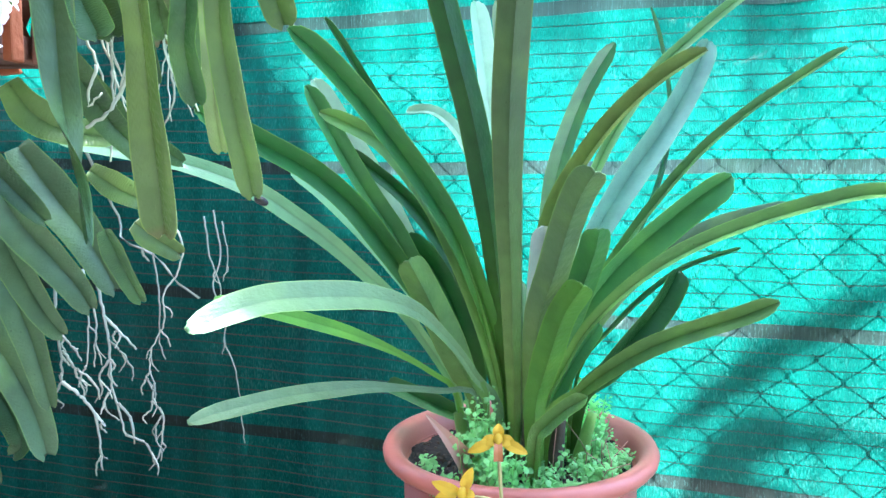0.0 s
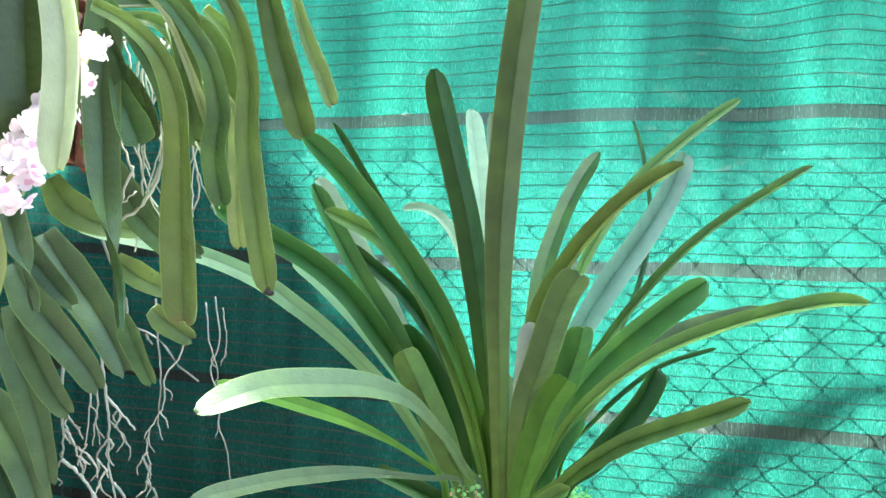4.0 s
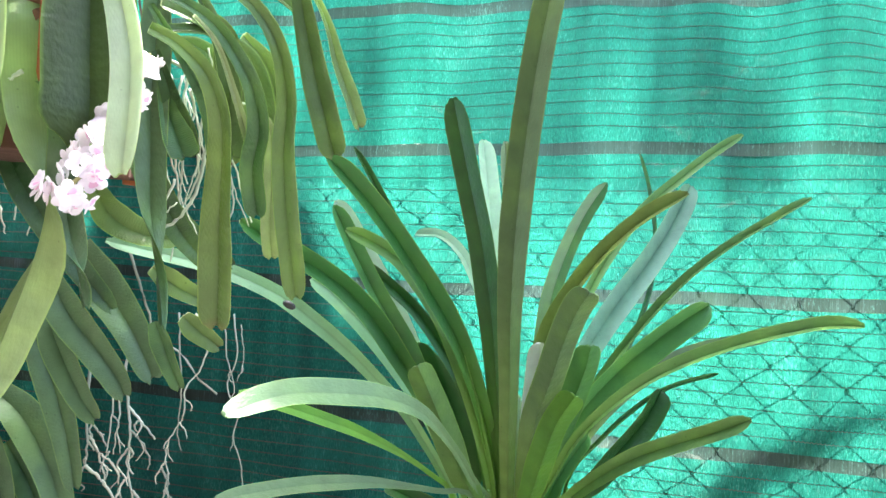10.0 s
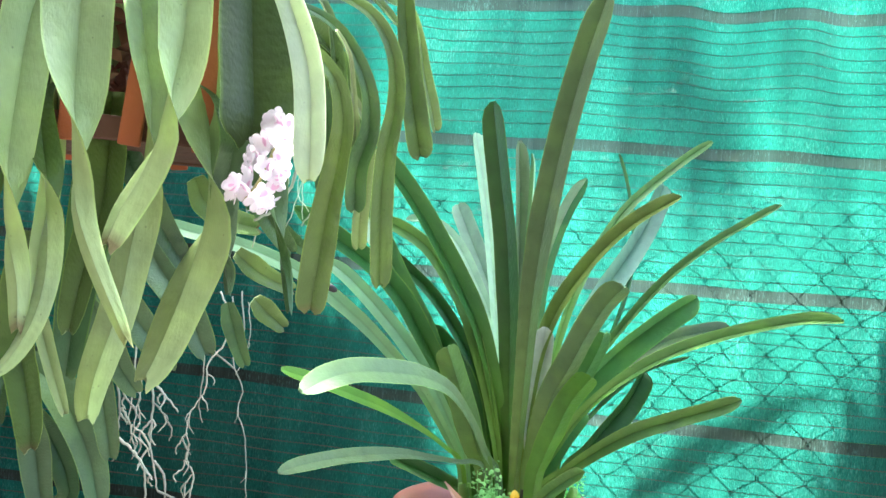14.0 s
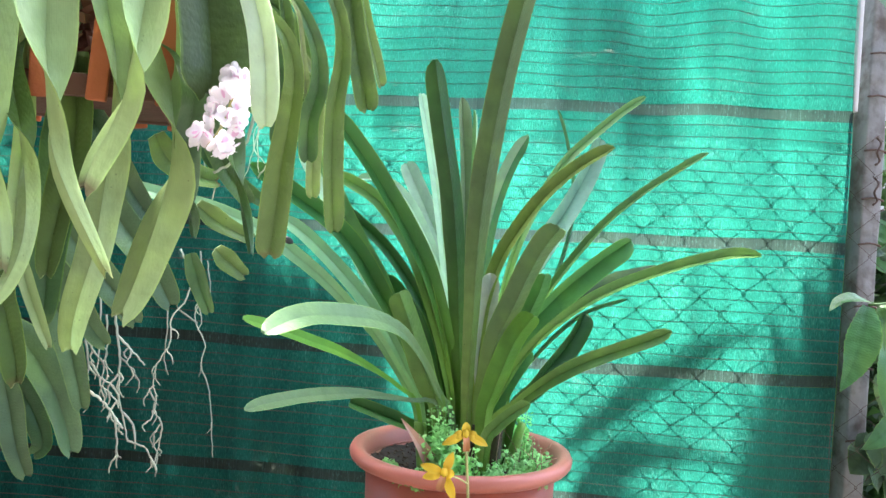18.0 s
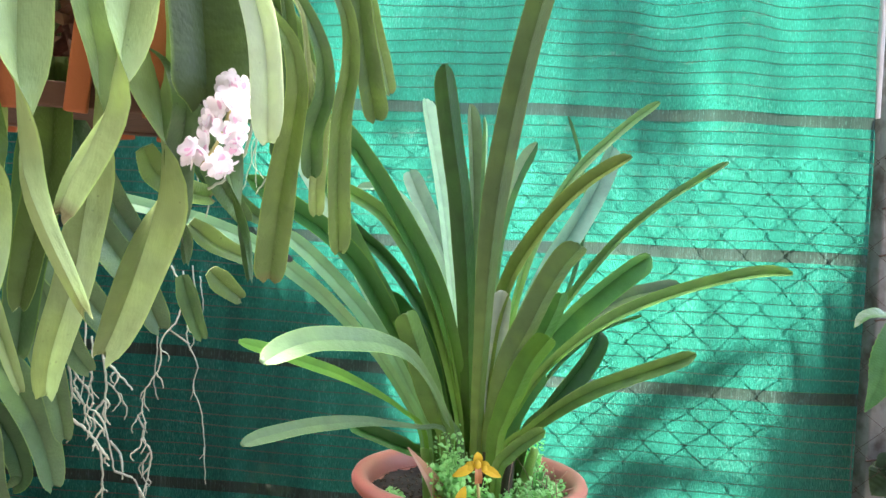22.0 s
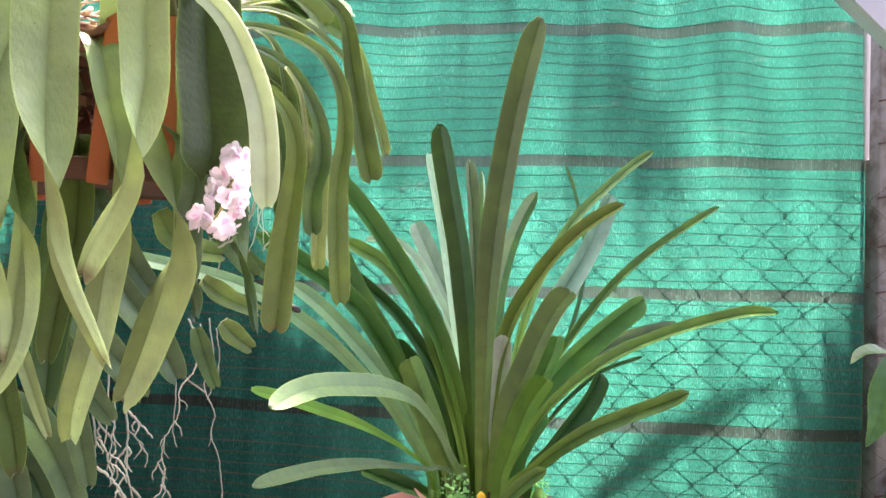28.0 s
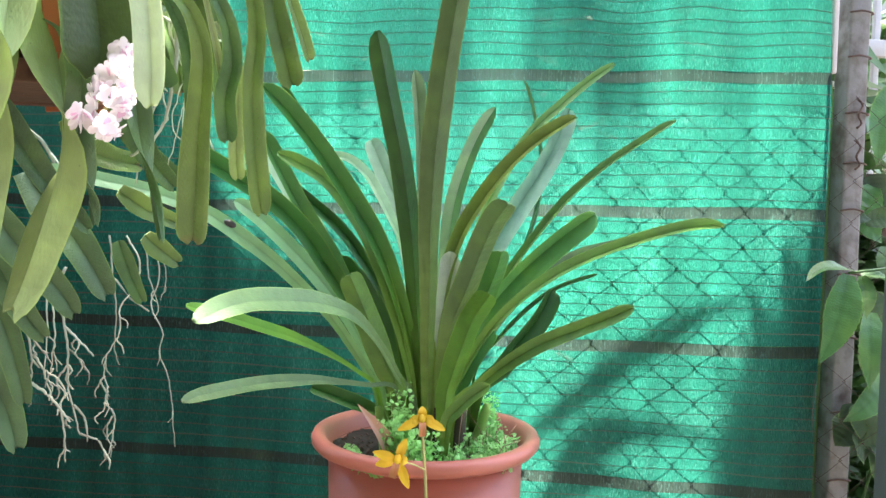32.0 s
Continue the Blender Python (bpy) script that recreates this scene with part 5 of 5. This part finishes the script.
root(0.005, [(-0.363, 0.660, 0.847), (-0.355, 0.660, 0.831), (-0.347, 0.660, 0.823), (-0.348, 0.660, 0.804)])
root(0.004, [(-0.364, 0.660, 0.824), (-0.358, 0.660, 0.803), (-0.355, 0.660, 0.792)])
root(0.004, [(-0.352, 0.680, 0.841), (-0.343, 0.680, 0.811), (-0.347, 0.680, 0.792)])


# thin tangled roots behind the straps
rng = random.Random(77)
for _ in range(16):
    q = Vector((rng.uniform(-0.235, -0.165), rng.uniform(0.62, 0.70), rng.uniform(0.90, 0.96)))
    run = [tuple(q)]
    for _ in range(4):
        q = q + Vector((rng.uniform(-0.014, 0.016), rng.uniform(-0.006, 0.012), -rng.uniform(0.02, 0.042)))
        run.append(tuple(q))
    root(rng.uniform(0.003, 0.0055), run)


# ---- blossoms of the hanging orchid ----
def petal_mesh(name, length, width, count, lip, m1, m2, cup=0.3, spread=1.0, seed=1):
    """One blossom: petals round the middle and a lip, facing -y, centred at the origin."""
    rng = random.Random(seed)
    verts, faces, fm = [], [], []
    for k in range(count + 1):
        is_lip = k == count
        ang = 2 * math.pi * k / count + math.pi / 2 if not is_lip else -math.pi / 2
        L = length * (rng.uniform(0.9, 1.1) if not is_lip else lip)
        W = width * (1.0 if not is_lip else 0.9)
        d = Vector((math.cos(ang) * spread, 0, math.sin(ang)))
        s = Vector((-math.sin(ang), 0, math.cos(ang)))
        k0 = len(verts)
        for r, (f, g) in enumerate(((0.08, 0.3), (0.4, 0.85), (0.72, 1.0), (0.93, 0.6), (1.02, 0.12))):
            bend = -cup * L * f * f * (0.2 if is_lip else 1) - (0.35 * L * f if is_lip else 0)
            for u in (-1, 0, 1):
                verts.append(d * (L * f) + s * (u * W * 0.5 * g) + Vector((0, bend - 0.12 * W * abs(u) * g, 0)))
        for r in range(4):
            for c in range(2):
                faces.append((k0 + r * 3 + c, k0 + r * 3 + c + 1, k0 + r * 3 + 4 + c, k0 + r * 3 + 3 + c))
                fm.append(1 if is_lip else 0)
    me = bpy.data.meshes.new(name)
    me.from_pydata([tuple(v) for v in verts], [], faces)
    me.materials.append(m1)
    me.materials.append(m2)
    me.polygons.foreach_set("material_index", fm)
    me.polygons.foreach_set("use_smooth", [True] * len(faces))
    return me


blossom_meshes = [petal_mesh("blossom", 0.0074, 0.0063, 5, 0.55, petal, petal_pink, seed=s) for s in (1, 2, 3)]


def raceme(pts, count, spread, seed, label):
    rng = random.Random(seed)
    v, f = tube(pts, 0.0022, 6, 16, 0.5)
    stem = under_parent(mesh_ob("flower_spike", v, f, yellow_green, label=label), hanging)
    line = spline(pts, 40)
    for k in range(count):
        s = ((k + rng.uniform(0, 0.8)) / count) ** 0.62
        q = line[int(s * 40)]
        out = Vector((rng.uniform(-1, 1), rng.uniform(-1.1, 0.35), rng.uniform(-0.8, 0.6))).normalized()
        r = spread * (0.5 + 0.62 * s * (1.25 - 0.4 * s)) * rng.uniform(0.6, 1.1)
        o = new("blossom", rng.choice(blossom_meshes))
        o.parent = stem
        turn = (-out).to_track_quat("Y", "Z").to_matrix().to_4x4()
        o.matrix_local = Matrix.Translation(q + out * r) @ turn @ Matrix.Rotation(rng.uniform(0, 6), 4, "Y") @ Matrix.Scale(rng.uniform(0.85, 1.2), 4)


raceme([(-0.189, 0.525, 0.915), (-0.183, 0.490, 0.881), (-0.181, 0.460, 0.855), (-0.184, 0.440, 0.834), (-0.188, 0.430, 0.820), (-0.195, 0.420, 0.806)], 80, 0.0122, 11, "spike crowded with white and pink blossoms")
raceme([(-0.345, 0.50, 0.99), (-0.365, 0.475, 0.955), (-0.382, 0.465, 0.93), (-0.398, 0.455, 0.912)], 46, 0.014, 12, "spike crowded with white and pink blossoms")

# bark and dry moss that fill the basket
rng = random.Random(8)
verts, faces = [], []
for _ in range(420):
    c = BASKET + Vector((rng.uniform(-0.085, 0.085), rng.uniform(-0.085, 0.085), 0.02 + 0.11 * rng.random()))
    a = Vector((rng.gauss(0, 1), rng.gauss(0, 1), rng.gauss(0, 1))).normalized() * rng.uniform(0.008, 0.018)
    b = a.orthogonal().normalized() * 0.006
    e = a.cross(b).normalized() * 0.004
    k = len(verts)
    verts += [c - a - b, c - a + b, c + a + b, c + a - b, c - a * 0.8 + e, c + a * 0.8 + e]
    faces += [(k, k + 1, k + 4), (k + 1, k + 2, k + 5, k + 4), (k + 2, k + 3, k + 5), (k + 3, k, k + 4, k + 5), (k, k + 3, k + 2, k + 1)]
tagged(mesh_ob("bark_chips", verts, faces, old_wood, smooth=False), "brown bark chips packed inside the hanging basket", "bark", kind="stuff")

# dry pale roots matted over the top of the basket
verts, faces = [], []
for _ in range(150):
    c = BASKET + Vector((rng.uniform(-0.09, 0.06), rng.uniform(-0.085, 0.085), 0.115 + 0.03 * rng.random()))
    way = Vector((rng.gauss(0, 1), rng.gauss(0, 1), rng.gauss(0, 0.4))).normalized() * rng.uniform(0.02, 0.045)
    bend = Vector((rng.gauss(0, 1), rng.gauss(0, 1), rng.gauss(0, 1))) * 0.007
    v, f = tube([c - way, c + bend, c + way], rng.uniform(0.0008, 0.0022), 5, 6, 0.6)
    faces += [tuple(i + len(verts) for i in q) for q in f]
    verts += v
tagged(mesh_ob("dry_roots", verts, faces, mat("dry_root", (0.42, 0.31, 0.25), 0.85, 0.5, (90, 90, 90), 0.5, 200)), "tangled dry pinkish roots on top of the hanging basket", "roots", kind="stuff")

# ---- weeds in the pot ----
rng = random.Random(21)


def weed_patch(name, cx, cy, z0, rx, ry, height, count, seed):
    r = random.Random(seed)
    verts, faces = [], []
    for _ in range(count):
        a, d = r.uniform(0, 6.283), math.sqrt(r.random())
        root_p = Vector((cx + rx * d * math.cos(a), cy + ry * d * math.sin(a), z0))
        h = height * r.uniform(0.35, 1.0) * (1 - 0.4 * d)
        top = root_p + Vector((r.uniform(-0.012, 0.012), r.uniform(-0.014, 0.008), h))
        side = Vector((r.uniform(-1, 1), r.uniform(-1, 1), 0)).normalized() * 0.0005
        k = len(verts)
        verts += [root_p - side, root_p + side, top + side, top - side]
        faces.append((k, k + 1, k + 2, k + 3))
        for j in range(13):
            c = root_p.lerp(top, r.uniform(0.55, 1.05)) + Vector((r.uniform(-1, 1), r.uniform(-1, 1), r.uniform(-0.5, 0.5))) * 0.009
            n = Vector((r.uniform(-0.7, 0.7), r.uniform(-1.0, 0.3), r.uniform(0.3, 1.0))).normalized()
            u = n.orthogonal().normalized()
            u = (Matrix.Rotation(r.uniform(0, 6.28), 3, n) @ u) * r.uniform(0.0014, 0.0036)
            w = n.cross(u)
            k = len(verts)
            verts += [c - u, c - 0.4 * u + 0.8 * w, c + 0.6 * u + 0.9 * w, c + 1.1 * u, c + 0.6 * u - 0.9 * w, c - 0.4 * u - 0.8 * w, c + n * 0.0008]
            faces += [(k + q, k + (q + 1) % 6, k + 6) for q in range(6)]
    return tagged(mesh_ob(name, verts, faces, weed_mat), "low small-leaved green weeds growing in the pot soil", "weeds", kind="stuff")


crumb_mat = mat("soil_crumb", (0.06, 0.042, 0.03), 0.95, 0.6, (200, 200, 200), 0.4)
SOIL_Z = GROUND + RIM - 0.031
weed_patch("weeds", 0.055, 0.892, SOIL_Z, 0.020, 0.014, 0.125, 41, 1)
weed_patch("weeds", 0.080, 0.872, SOIL_Z, 0.026, 0.018, 0.070, 24, 2)
weed_patch("weeds", 0.150, 0.885, SOIL_Z, 0.045, 0.030, 0.060, 43, 3)
weed_patch("weeds", 0.190, 0.945, SOIL_Z, 0.026, 0.045, 0.062, 28, 4)
weed_patch("weeds", 0.172, 0.990, SOIL_Z, 0.026, 0.030, 0.115, 33, 5)
weed_patch("weeds", 0.020, 0.885, SOIL_Z, 0.020, 0.014, 0.026, 10, 6)
weed_patch("weeds", 0.118, 0.860, SOIL_Z, 0.030, 0.012, 0.040, 20, 7)
weed_patch("weeds", 0.000, 0.940, SOIL_Z, 0.012, 0.03, 0.03, 5, 8)

# crumbs and bits of bark on the pot soil
verts, faces = [], []
for _ in range(900):
    a, q = rng.uniform(0, 6.283), 0.125 * math.sqrt(rng.random())
    c = Vector((POT.x + q * math.cos(a), POT.y + q * math.sin(a), SOIL_Z + rng.uniform(0.0, 0.007)))
    s = rng.uniform(0.0015, 0.005)
    u = Vector((rng.gauss(0, 1), rng.gauss(0, 1), rng.gauss(0, 0.5))).normalized() * s
    w = u.orthogonal().normalized() * s * 0.6
    e = u.cross(w).normalized() * s * 0.5
    k = len(verts)
    verts += [c - u, c + w, c + u, c - w, c + e, c - e]
    faces += [(k, k + 1, k + 4), (k + 1, k + 2, k + 4), (k + 2, k + 3, k + 4), (k + 3, k, k + 4), (k + 1, k, k + 5), (k + 2, k + 1, k + 5), (k + 3, k + 2, k + 5), (k, k + 3, k + 5)]
tagged(mesh_ob("soil_crumbs", verts, faces, crumb_mat, smooth=False), "dark crumbs and bark bits on the pot soil", "soil", kind="stuff")

# dry grass stalks among the weeds
for k in range(14):
    bx, by = rng.uniform(0.09, 0.2), rng.uniform(0.87, 0.95)
    v, f = tube([(bx, by, SOIL_Z), (bx + rng.uniform(-0.01, 0.01), by - 0.004, SOIL_Z + 0.03), (bx + rng.uniform(-0.02, 0.02), by - 0.01, SOIL_Z + rng.uniform(0.04, 0.075))], 0.0008, 4, 5, 0.5)
    tagged(mesh_ob("dry_stalk", v, f, sheath), "thin dry straw-coloured stalk in the pot", "stalk", "dry stalks in the pot")

# ---- yellow orchid spray in front of the pot ----
spray = empty("yellow_flower_spray", (0.076, 0.79, GROUND), "slender flower spray with yellow star-shaped blossoms before the pot", "flower spray")
v, f = tube([(0.082, 0.775, GROUND), (0.080, 0.782, 0.3), (0.077, 0.79, 0.42), (0.073, 0.806, 0.500), (0.072, 0.813, 0.512)], 0.0024, 8, 24, 0.7)
under_parent(mesh_ob("stem", v, f, yellow_green), spray)
v, f = tube([(0.0755, 0.797, 0.462), (0.060, 0.78, 0.474), (0.045, 0.765, 0.482)], 0.0012, 6, 8, 0.8)
under_parent(mesh_ob("pedicel", v, f, yellow_green), spray)
v, f = tube([(0.079, 0.785, 0.365), (0.092, 0.77, 0.40), (0.098, 0.762, 0.418)], 0.0012, 6, 8, 0.8)
under_parent(mesh_ob("pedicel", v, f, yellow_green), spray)


def star_flower(at, facing, roll, size, angles):
    core = Matrix.Translation(at) @ (-Vector(facing)).to_track_quat("Y", "Z").to_matrix().to_4x4() @ Matrix.Rotation(radians(roll), 4, "Y")
    bm = bmesh.new()
    bmesh.ops.create_uvsphere(bm, u_segments=10, v_segments=8, radius=size * 0.2)
    bmesh.ops.scale(bm, vec=(0.8, 1.1, 1.2), verts=bm.verts)
    heart = part("blossom", bm, yellow, None)
    heart.matrix_world = core
    heart.parent = spray
    heart.matrix_parent_inverse = Matrix.Translation(spray.location).inverted()
    for a, L in angles:
        d = Vector((math.cos(radians(a)), 0, math.sin(radians(a))))
        pts = [d * size * 0.1, d * size * L * 0.5 + Vector((0, -size * 0.14, 0)), d * size * L + Vector((0, -size * 0.05, -size * 0.06))]
        v, f, s, uv = blade(pts, size * 0.36, (0, -1, 0.1), 0.2, 0.0006, 10, lambda s: max(0.1, math.sin(math.pi * (0.12 + 0.86 * s)) ** 0.8), seed=int(a) % 50)
        mesh_ob("petal", v, f, yellow, heart)
    v, f, s, uv = blade([Vector((0, -0.1 * size, -0.05 * size)), Vector((0, -0.32 * size, -0.32 * size)), Vector((0, -0.25 * size, -0.62 * size))], size * 0.34, (0, -1, 0.3), 0.3, 0.0006, 8, lambda s: 0.6 + 0.5 * s * (1.4 - s), seed=3)
    mesh_ob("lip", v, f, lip_brown, heart)


star_flower((0.072, 0.811, 0.517), (0.0, -1, 0.15), 0, 0.030, ((88, 0.55), (200, 0.98), (-22, 0.98), (180, 0.5), (0, 0.5)))
star_flower((0.040, 0.760, 0.486), (-0.2, -1, 0.1), 15, 0.030, ((85, 0.9), (175, 0.95), (-50, 1.05), (205, 0.8), (20, 0.4)))
star_flower((0.098, 0.760, 0.420), (0.1, -1, 0.1), -10, 0.030, ((88, 0.7), (195, 0.95), (-22, 0.95), (150, 0.6), (30, 0.6)))

# small black beetle on a leaf
bm = bmesh.new()
bmesh.ops.create_uvsphere(bm, u_segments=10, v_segments=8, radius=0.005)
bmesh.ops.scale(bm, vec=(1.5, 0.8, 0.8), verts=bm.verts)
husk = part("seed_husk", bm, beetle_mat, None)
husk.matrix_world = pose(-0.146, 0.824, 0.737, 0, 25, 0)
tagged(husk, "small black beetle on a shiny leaf", "husk")

# ---- the side of the net: post, bars, stand, vine ----
post = empty("fence_post", (0.858, 1.205, GROUND), "weathered grey fence post with rusty wire ties", "post")
bm = box_bm((0.038, 0.04, 1.81), 0.004, (0, 0, 0.905))
bmesh.ops.subdivide_edges(bm, edges=[e for e in bm.edges if e.calc_length() > 0.5], cuts=30)
for q in bm.verts:
    q.co.x += 0.002 * noise.noise(q.co * 14)
    q.co.y += 0.002 * noise.noise(q.co * 14 + Vector((5, 0, 0)))
part("pole", bm, concrete, post)
for z in (0.30, 0.42, 0.55, 0.66, 0.77, 0.85, 0.935, 1.03, 1.105, 1.2):
    h = z - GROUND
    v, f = tube([(-0.022, -0.021, h), (0.0, -0.0235, h + 0.003), (0.021, -0.022, h - 0.001), (0.022, 0.0, h)], 0.0018, 5, 10)
    mesh_ob("wire_tie", v, f, rust, post)
for z in (0.93, 0.86):
    h = z - GROUND
    v, f = tube([(-0.006, -0.027, h + 0.03), (0.004, -0.03, h + 0.018), (-0.004, -0.031, h + 0.002), (0.004, -0.029, h - 0.012), (-0.004, -0.028, h - 0.02)], 0.002, 5, 16)
    mesh_ob("wire_twist", v, f, rust, post)

slim = empty("net_rod", (0.777, 1.124, GROUND), "slim white-topped metal rod at the green net edge", "rod")
part("lower_end", box_bm((0.005, 0.008, 1.05), 0.002, (-0.012, 0.004, 0.525)), wire_mat, slim, "dark grey lower end")
part("upper_end", box_bm((0.008, 0.012, 0.75), 0.002, (-0.005, 0.004, 1.425)), white_bar, slim, "white painted upper end")

gate = empty("white_bar_gate", (1.24, 1.62, BED), "white painted gate of slim upright bars behind the post", "gate")
for k in range(8):
    b = part("bar", box_bm((0.015, 0.012, 1.97), 0.002, (0, 0, 0.815)), white_bar, gate)
    b.location = (-0.14 + 0.048 * k, 0, 0)
for h in (0.12, 1.035, 1.67):
    b = part("rail", box_bm((0.42, 0.02, 0.038), 0.003, (0.02, -0.016, h)), white_bar, gate)

stand = empty("steel_stand", (0.80, 1.0, GROUND), "galvanised angle-steel stand with a diagonal brace", "stand")
STAND = Vector((0.757, 0.92, GROUND))
stand.location = STAND
bm = box_bm((0.004, 0.036, 1.51), 0.0008, (0.002, 0.018, 0.755))
part("upright", bm, shaded_steel, stand, smooth=False)
bm = box_bm((0.042, 0.004, 1.51), 0.0008, (0.0255, -0.001, 0.755))
part("upright_flange", bm, shaded_steel, stand, smooth=False)
brace_turn = Matrix.Rotation(math.atan2(0.128, 0.155), 4, "Y")
b = part("brace", box_bm((0.62, 0.004, 0.033), 0.0008, (-0.31, -0.007, 0)), steel, stand, smooth=False)
b.matrix_local = Matrix.Translation((0.012, 0, 1.060 - GROUND)) @ brace_turn
b = part("brace_flange", box_bm((0.62, 0.026, 0.003), 0.0006, (-0.31, 0.008, -0.0155)), steel, stand, smooth=False)
b.matrix_local = Matrix.Translation((0.012, 0, 1.060 - GROUND)) @ brace_turn
bm = bmesh.new()
bmesh.ops.create_cone(bm, cap_ends=True, segments=6, radius1=0.006, radius2=0.006, depth=0.005)
b = part("bolt", bm, steel, stand, smooth=False)
b.matrix_local = pose(0.008, -0.0115, 1.078 - GROUND, 90, 0, 0)


vine = empty("climbing_plant", (0.90, 1.28, GROUND), "climbing plant with large drooping pointed green leaves by the post", "plant")
v, f = tube([(0.90, 1.28, GROUND), (0.97, 1.22, 0.4), (0.95, 1.13, 0.63), (0.87, 1.07, 0.678), (0.76, 1.042, 0.674)], 0.0035, 6, 40, 0.6)
under_parent(mesh_ob("stem", v, f, shrub_leaf), vine)


def lance(s):
    return max(0.03, math.sin(math.pi * min(1, 0.06 + 0.94 * s) ** 0.8) ** 0.85)


def vine_leaf(width, pts, face=(-0.1, -1, 0.2), material=None):
    """A drooping pointed leaf: toothed wavy rim, sunken midrib and quilted side veins."""
    global leaf_no
    leaf_no += 1
    r = random.Random(leaf_no)
    n, cols = 30, (-1, -0.7, -0.35, 0, 0.35, 0.7, 1)
    line = spline(pts, n)
    verts, faces, uvs = [], [], []
    ph = r.uniform(0, 6)
    for i, q in enumerate(line):
        s = i / n
        t = (line[min(i + 1, n)] - line[max(i - 1, 0)]).normalized()
        side = t.cross(Vector(face)).normalized()
        nor = side.cross(t)
        for u in cols:
            w = 0.5 * width * lance(s) * (1 + (0.035 if i % 2 == 0 else -0.025) * (abs(u) == 1))
            lift = abs(u) * w * 0.22 + 0.02 * width * math.sin((s * 7 - abs(u) * 0.7) * 6.283) * (1 - abs(abs(u) - 0.5)) + 0.05 * width * u * math.sin(9 * s + ph) * abs(u)
            verts.append(q + side * (u * w) + nor * lift)
            uvs.append(((u + 1) / 2, s))
    m = len(cols)
    for i in range(n):
        for c in range(m - 1):
            k = i * m + c
            faces.append((k, k + 1, k + m + 1, k + m))
    under_parent(mesh_ob("leaf", verts, faces, material or vine_green, uvs=uvs), vine)


vine_green = leaf_mat("vine_leaf", (0.055, 0.17, 0.040), 0.3, 0.2)
# darker copy of the vine leaf, shade put into its colour
vine_dark = leaf_mat("vine_leaf_shaded", (0.04, 0.085, 0.035), 0.45, 0.2)
vine_leaf(0.055, [(0.75, 1.03, 0.672), (0.739, 1.02, 0.637), (0.722, 1.015, 0.586), (0.697, 1.01, 0.541)])
vine_leaf(0.031, [(0.795, 1.06, 0.668), (0.795, 1.05, 0.645), (0.798, 1.05, 0.6)])
vine_leaf(0.044, [(0.82, 1.07, 0.61), (0.808, 1.05, 0.578), (0.803, 1.04, 0.535), (0.803, 1.04, 0.491)])
vine_leaf(0.042, [(0.852, 1.08, 0.508), (0.829, 1.06, 0.481), (0.797, 1.05, 0.458), (0.768, 1.05, 0.441)])
vine_leaf(0.026, [(0.769, 1.05, 0.677), (0.731, 1.03, 0.684), (0.695, 1.02, 0.68), (0.663, 1.0, 0.665)], (0, -0.4, 0.9))
vine_leaf(0.023, [(0.788, 1.05, 0.67), (0.818, 1.05, 0.67), (0.848, 1.05, 0.66)], (0, -0.4, 0.9))
vine_leaf(0.072, [(1.038, 1.3, 1.002), (0.995, 1.28, 0.965), (0.967, 1.27, 0.915), (0.963, 1.27, 0.855)])
vine_leaf(0.065, [(1.087, 1.32, 0.981), (1.045, 1.3, 0.934), (1.033, 1.3, 0.88)])
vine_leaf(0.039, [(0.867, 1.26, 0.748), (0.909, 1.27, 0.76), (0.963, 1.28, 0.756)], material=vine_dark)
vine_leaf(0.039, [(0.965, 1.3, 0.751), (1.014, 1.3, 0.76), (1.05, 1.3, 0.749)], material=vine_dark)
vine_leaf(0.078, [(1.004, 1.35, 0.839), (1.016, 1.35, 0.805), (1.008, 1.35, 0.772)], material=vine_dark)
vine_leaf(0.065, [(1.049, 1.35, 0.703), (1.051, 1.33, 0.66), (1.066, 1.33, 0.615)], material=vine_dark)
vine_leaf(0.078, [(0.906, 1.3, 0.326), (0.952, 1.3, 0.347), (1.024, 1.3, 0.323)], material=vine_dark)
vine_leaf(0.065, [(1.007, 1.34, 0.818), (0.985, 1.33, 0.764), (1.024, 1.33, 0.71)])


# leaves added at the foot of the post, darkened in colour to stand for shade
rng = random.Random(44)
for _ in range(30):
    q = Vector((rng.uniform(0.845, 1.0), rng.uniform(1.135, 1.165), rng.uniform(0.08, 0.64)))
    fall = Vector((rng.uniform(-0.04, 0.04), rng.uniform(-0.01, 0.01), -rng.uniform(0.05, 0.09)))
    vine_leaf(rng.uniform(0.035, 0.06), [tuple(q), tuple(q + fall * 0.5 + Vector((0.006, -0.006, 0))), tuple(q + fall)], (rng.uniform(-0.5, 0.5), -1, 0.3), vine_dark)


# clay pot and dark shrubs behind the fence at the gate
cpot = empty("clay_pot", (1.06, 1.50, BED), "old reddish clay pot behind the fence", "plant pot")
v, f = lathe([(0.0, -0.18), (0.07, -0.18), (0.10, 0.69), (0.115, 0.70), (0.118, 0.73), (0.11, 0.745), (0.10, 0.73), (0.09, 0.67), (0.0, 0.65)], 32)
mesh_ob("body", v, f, clay, cpot)
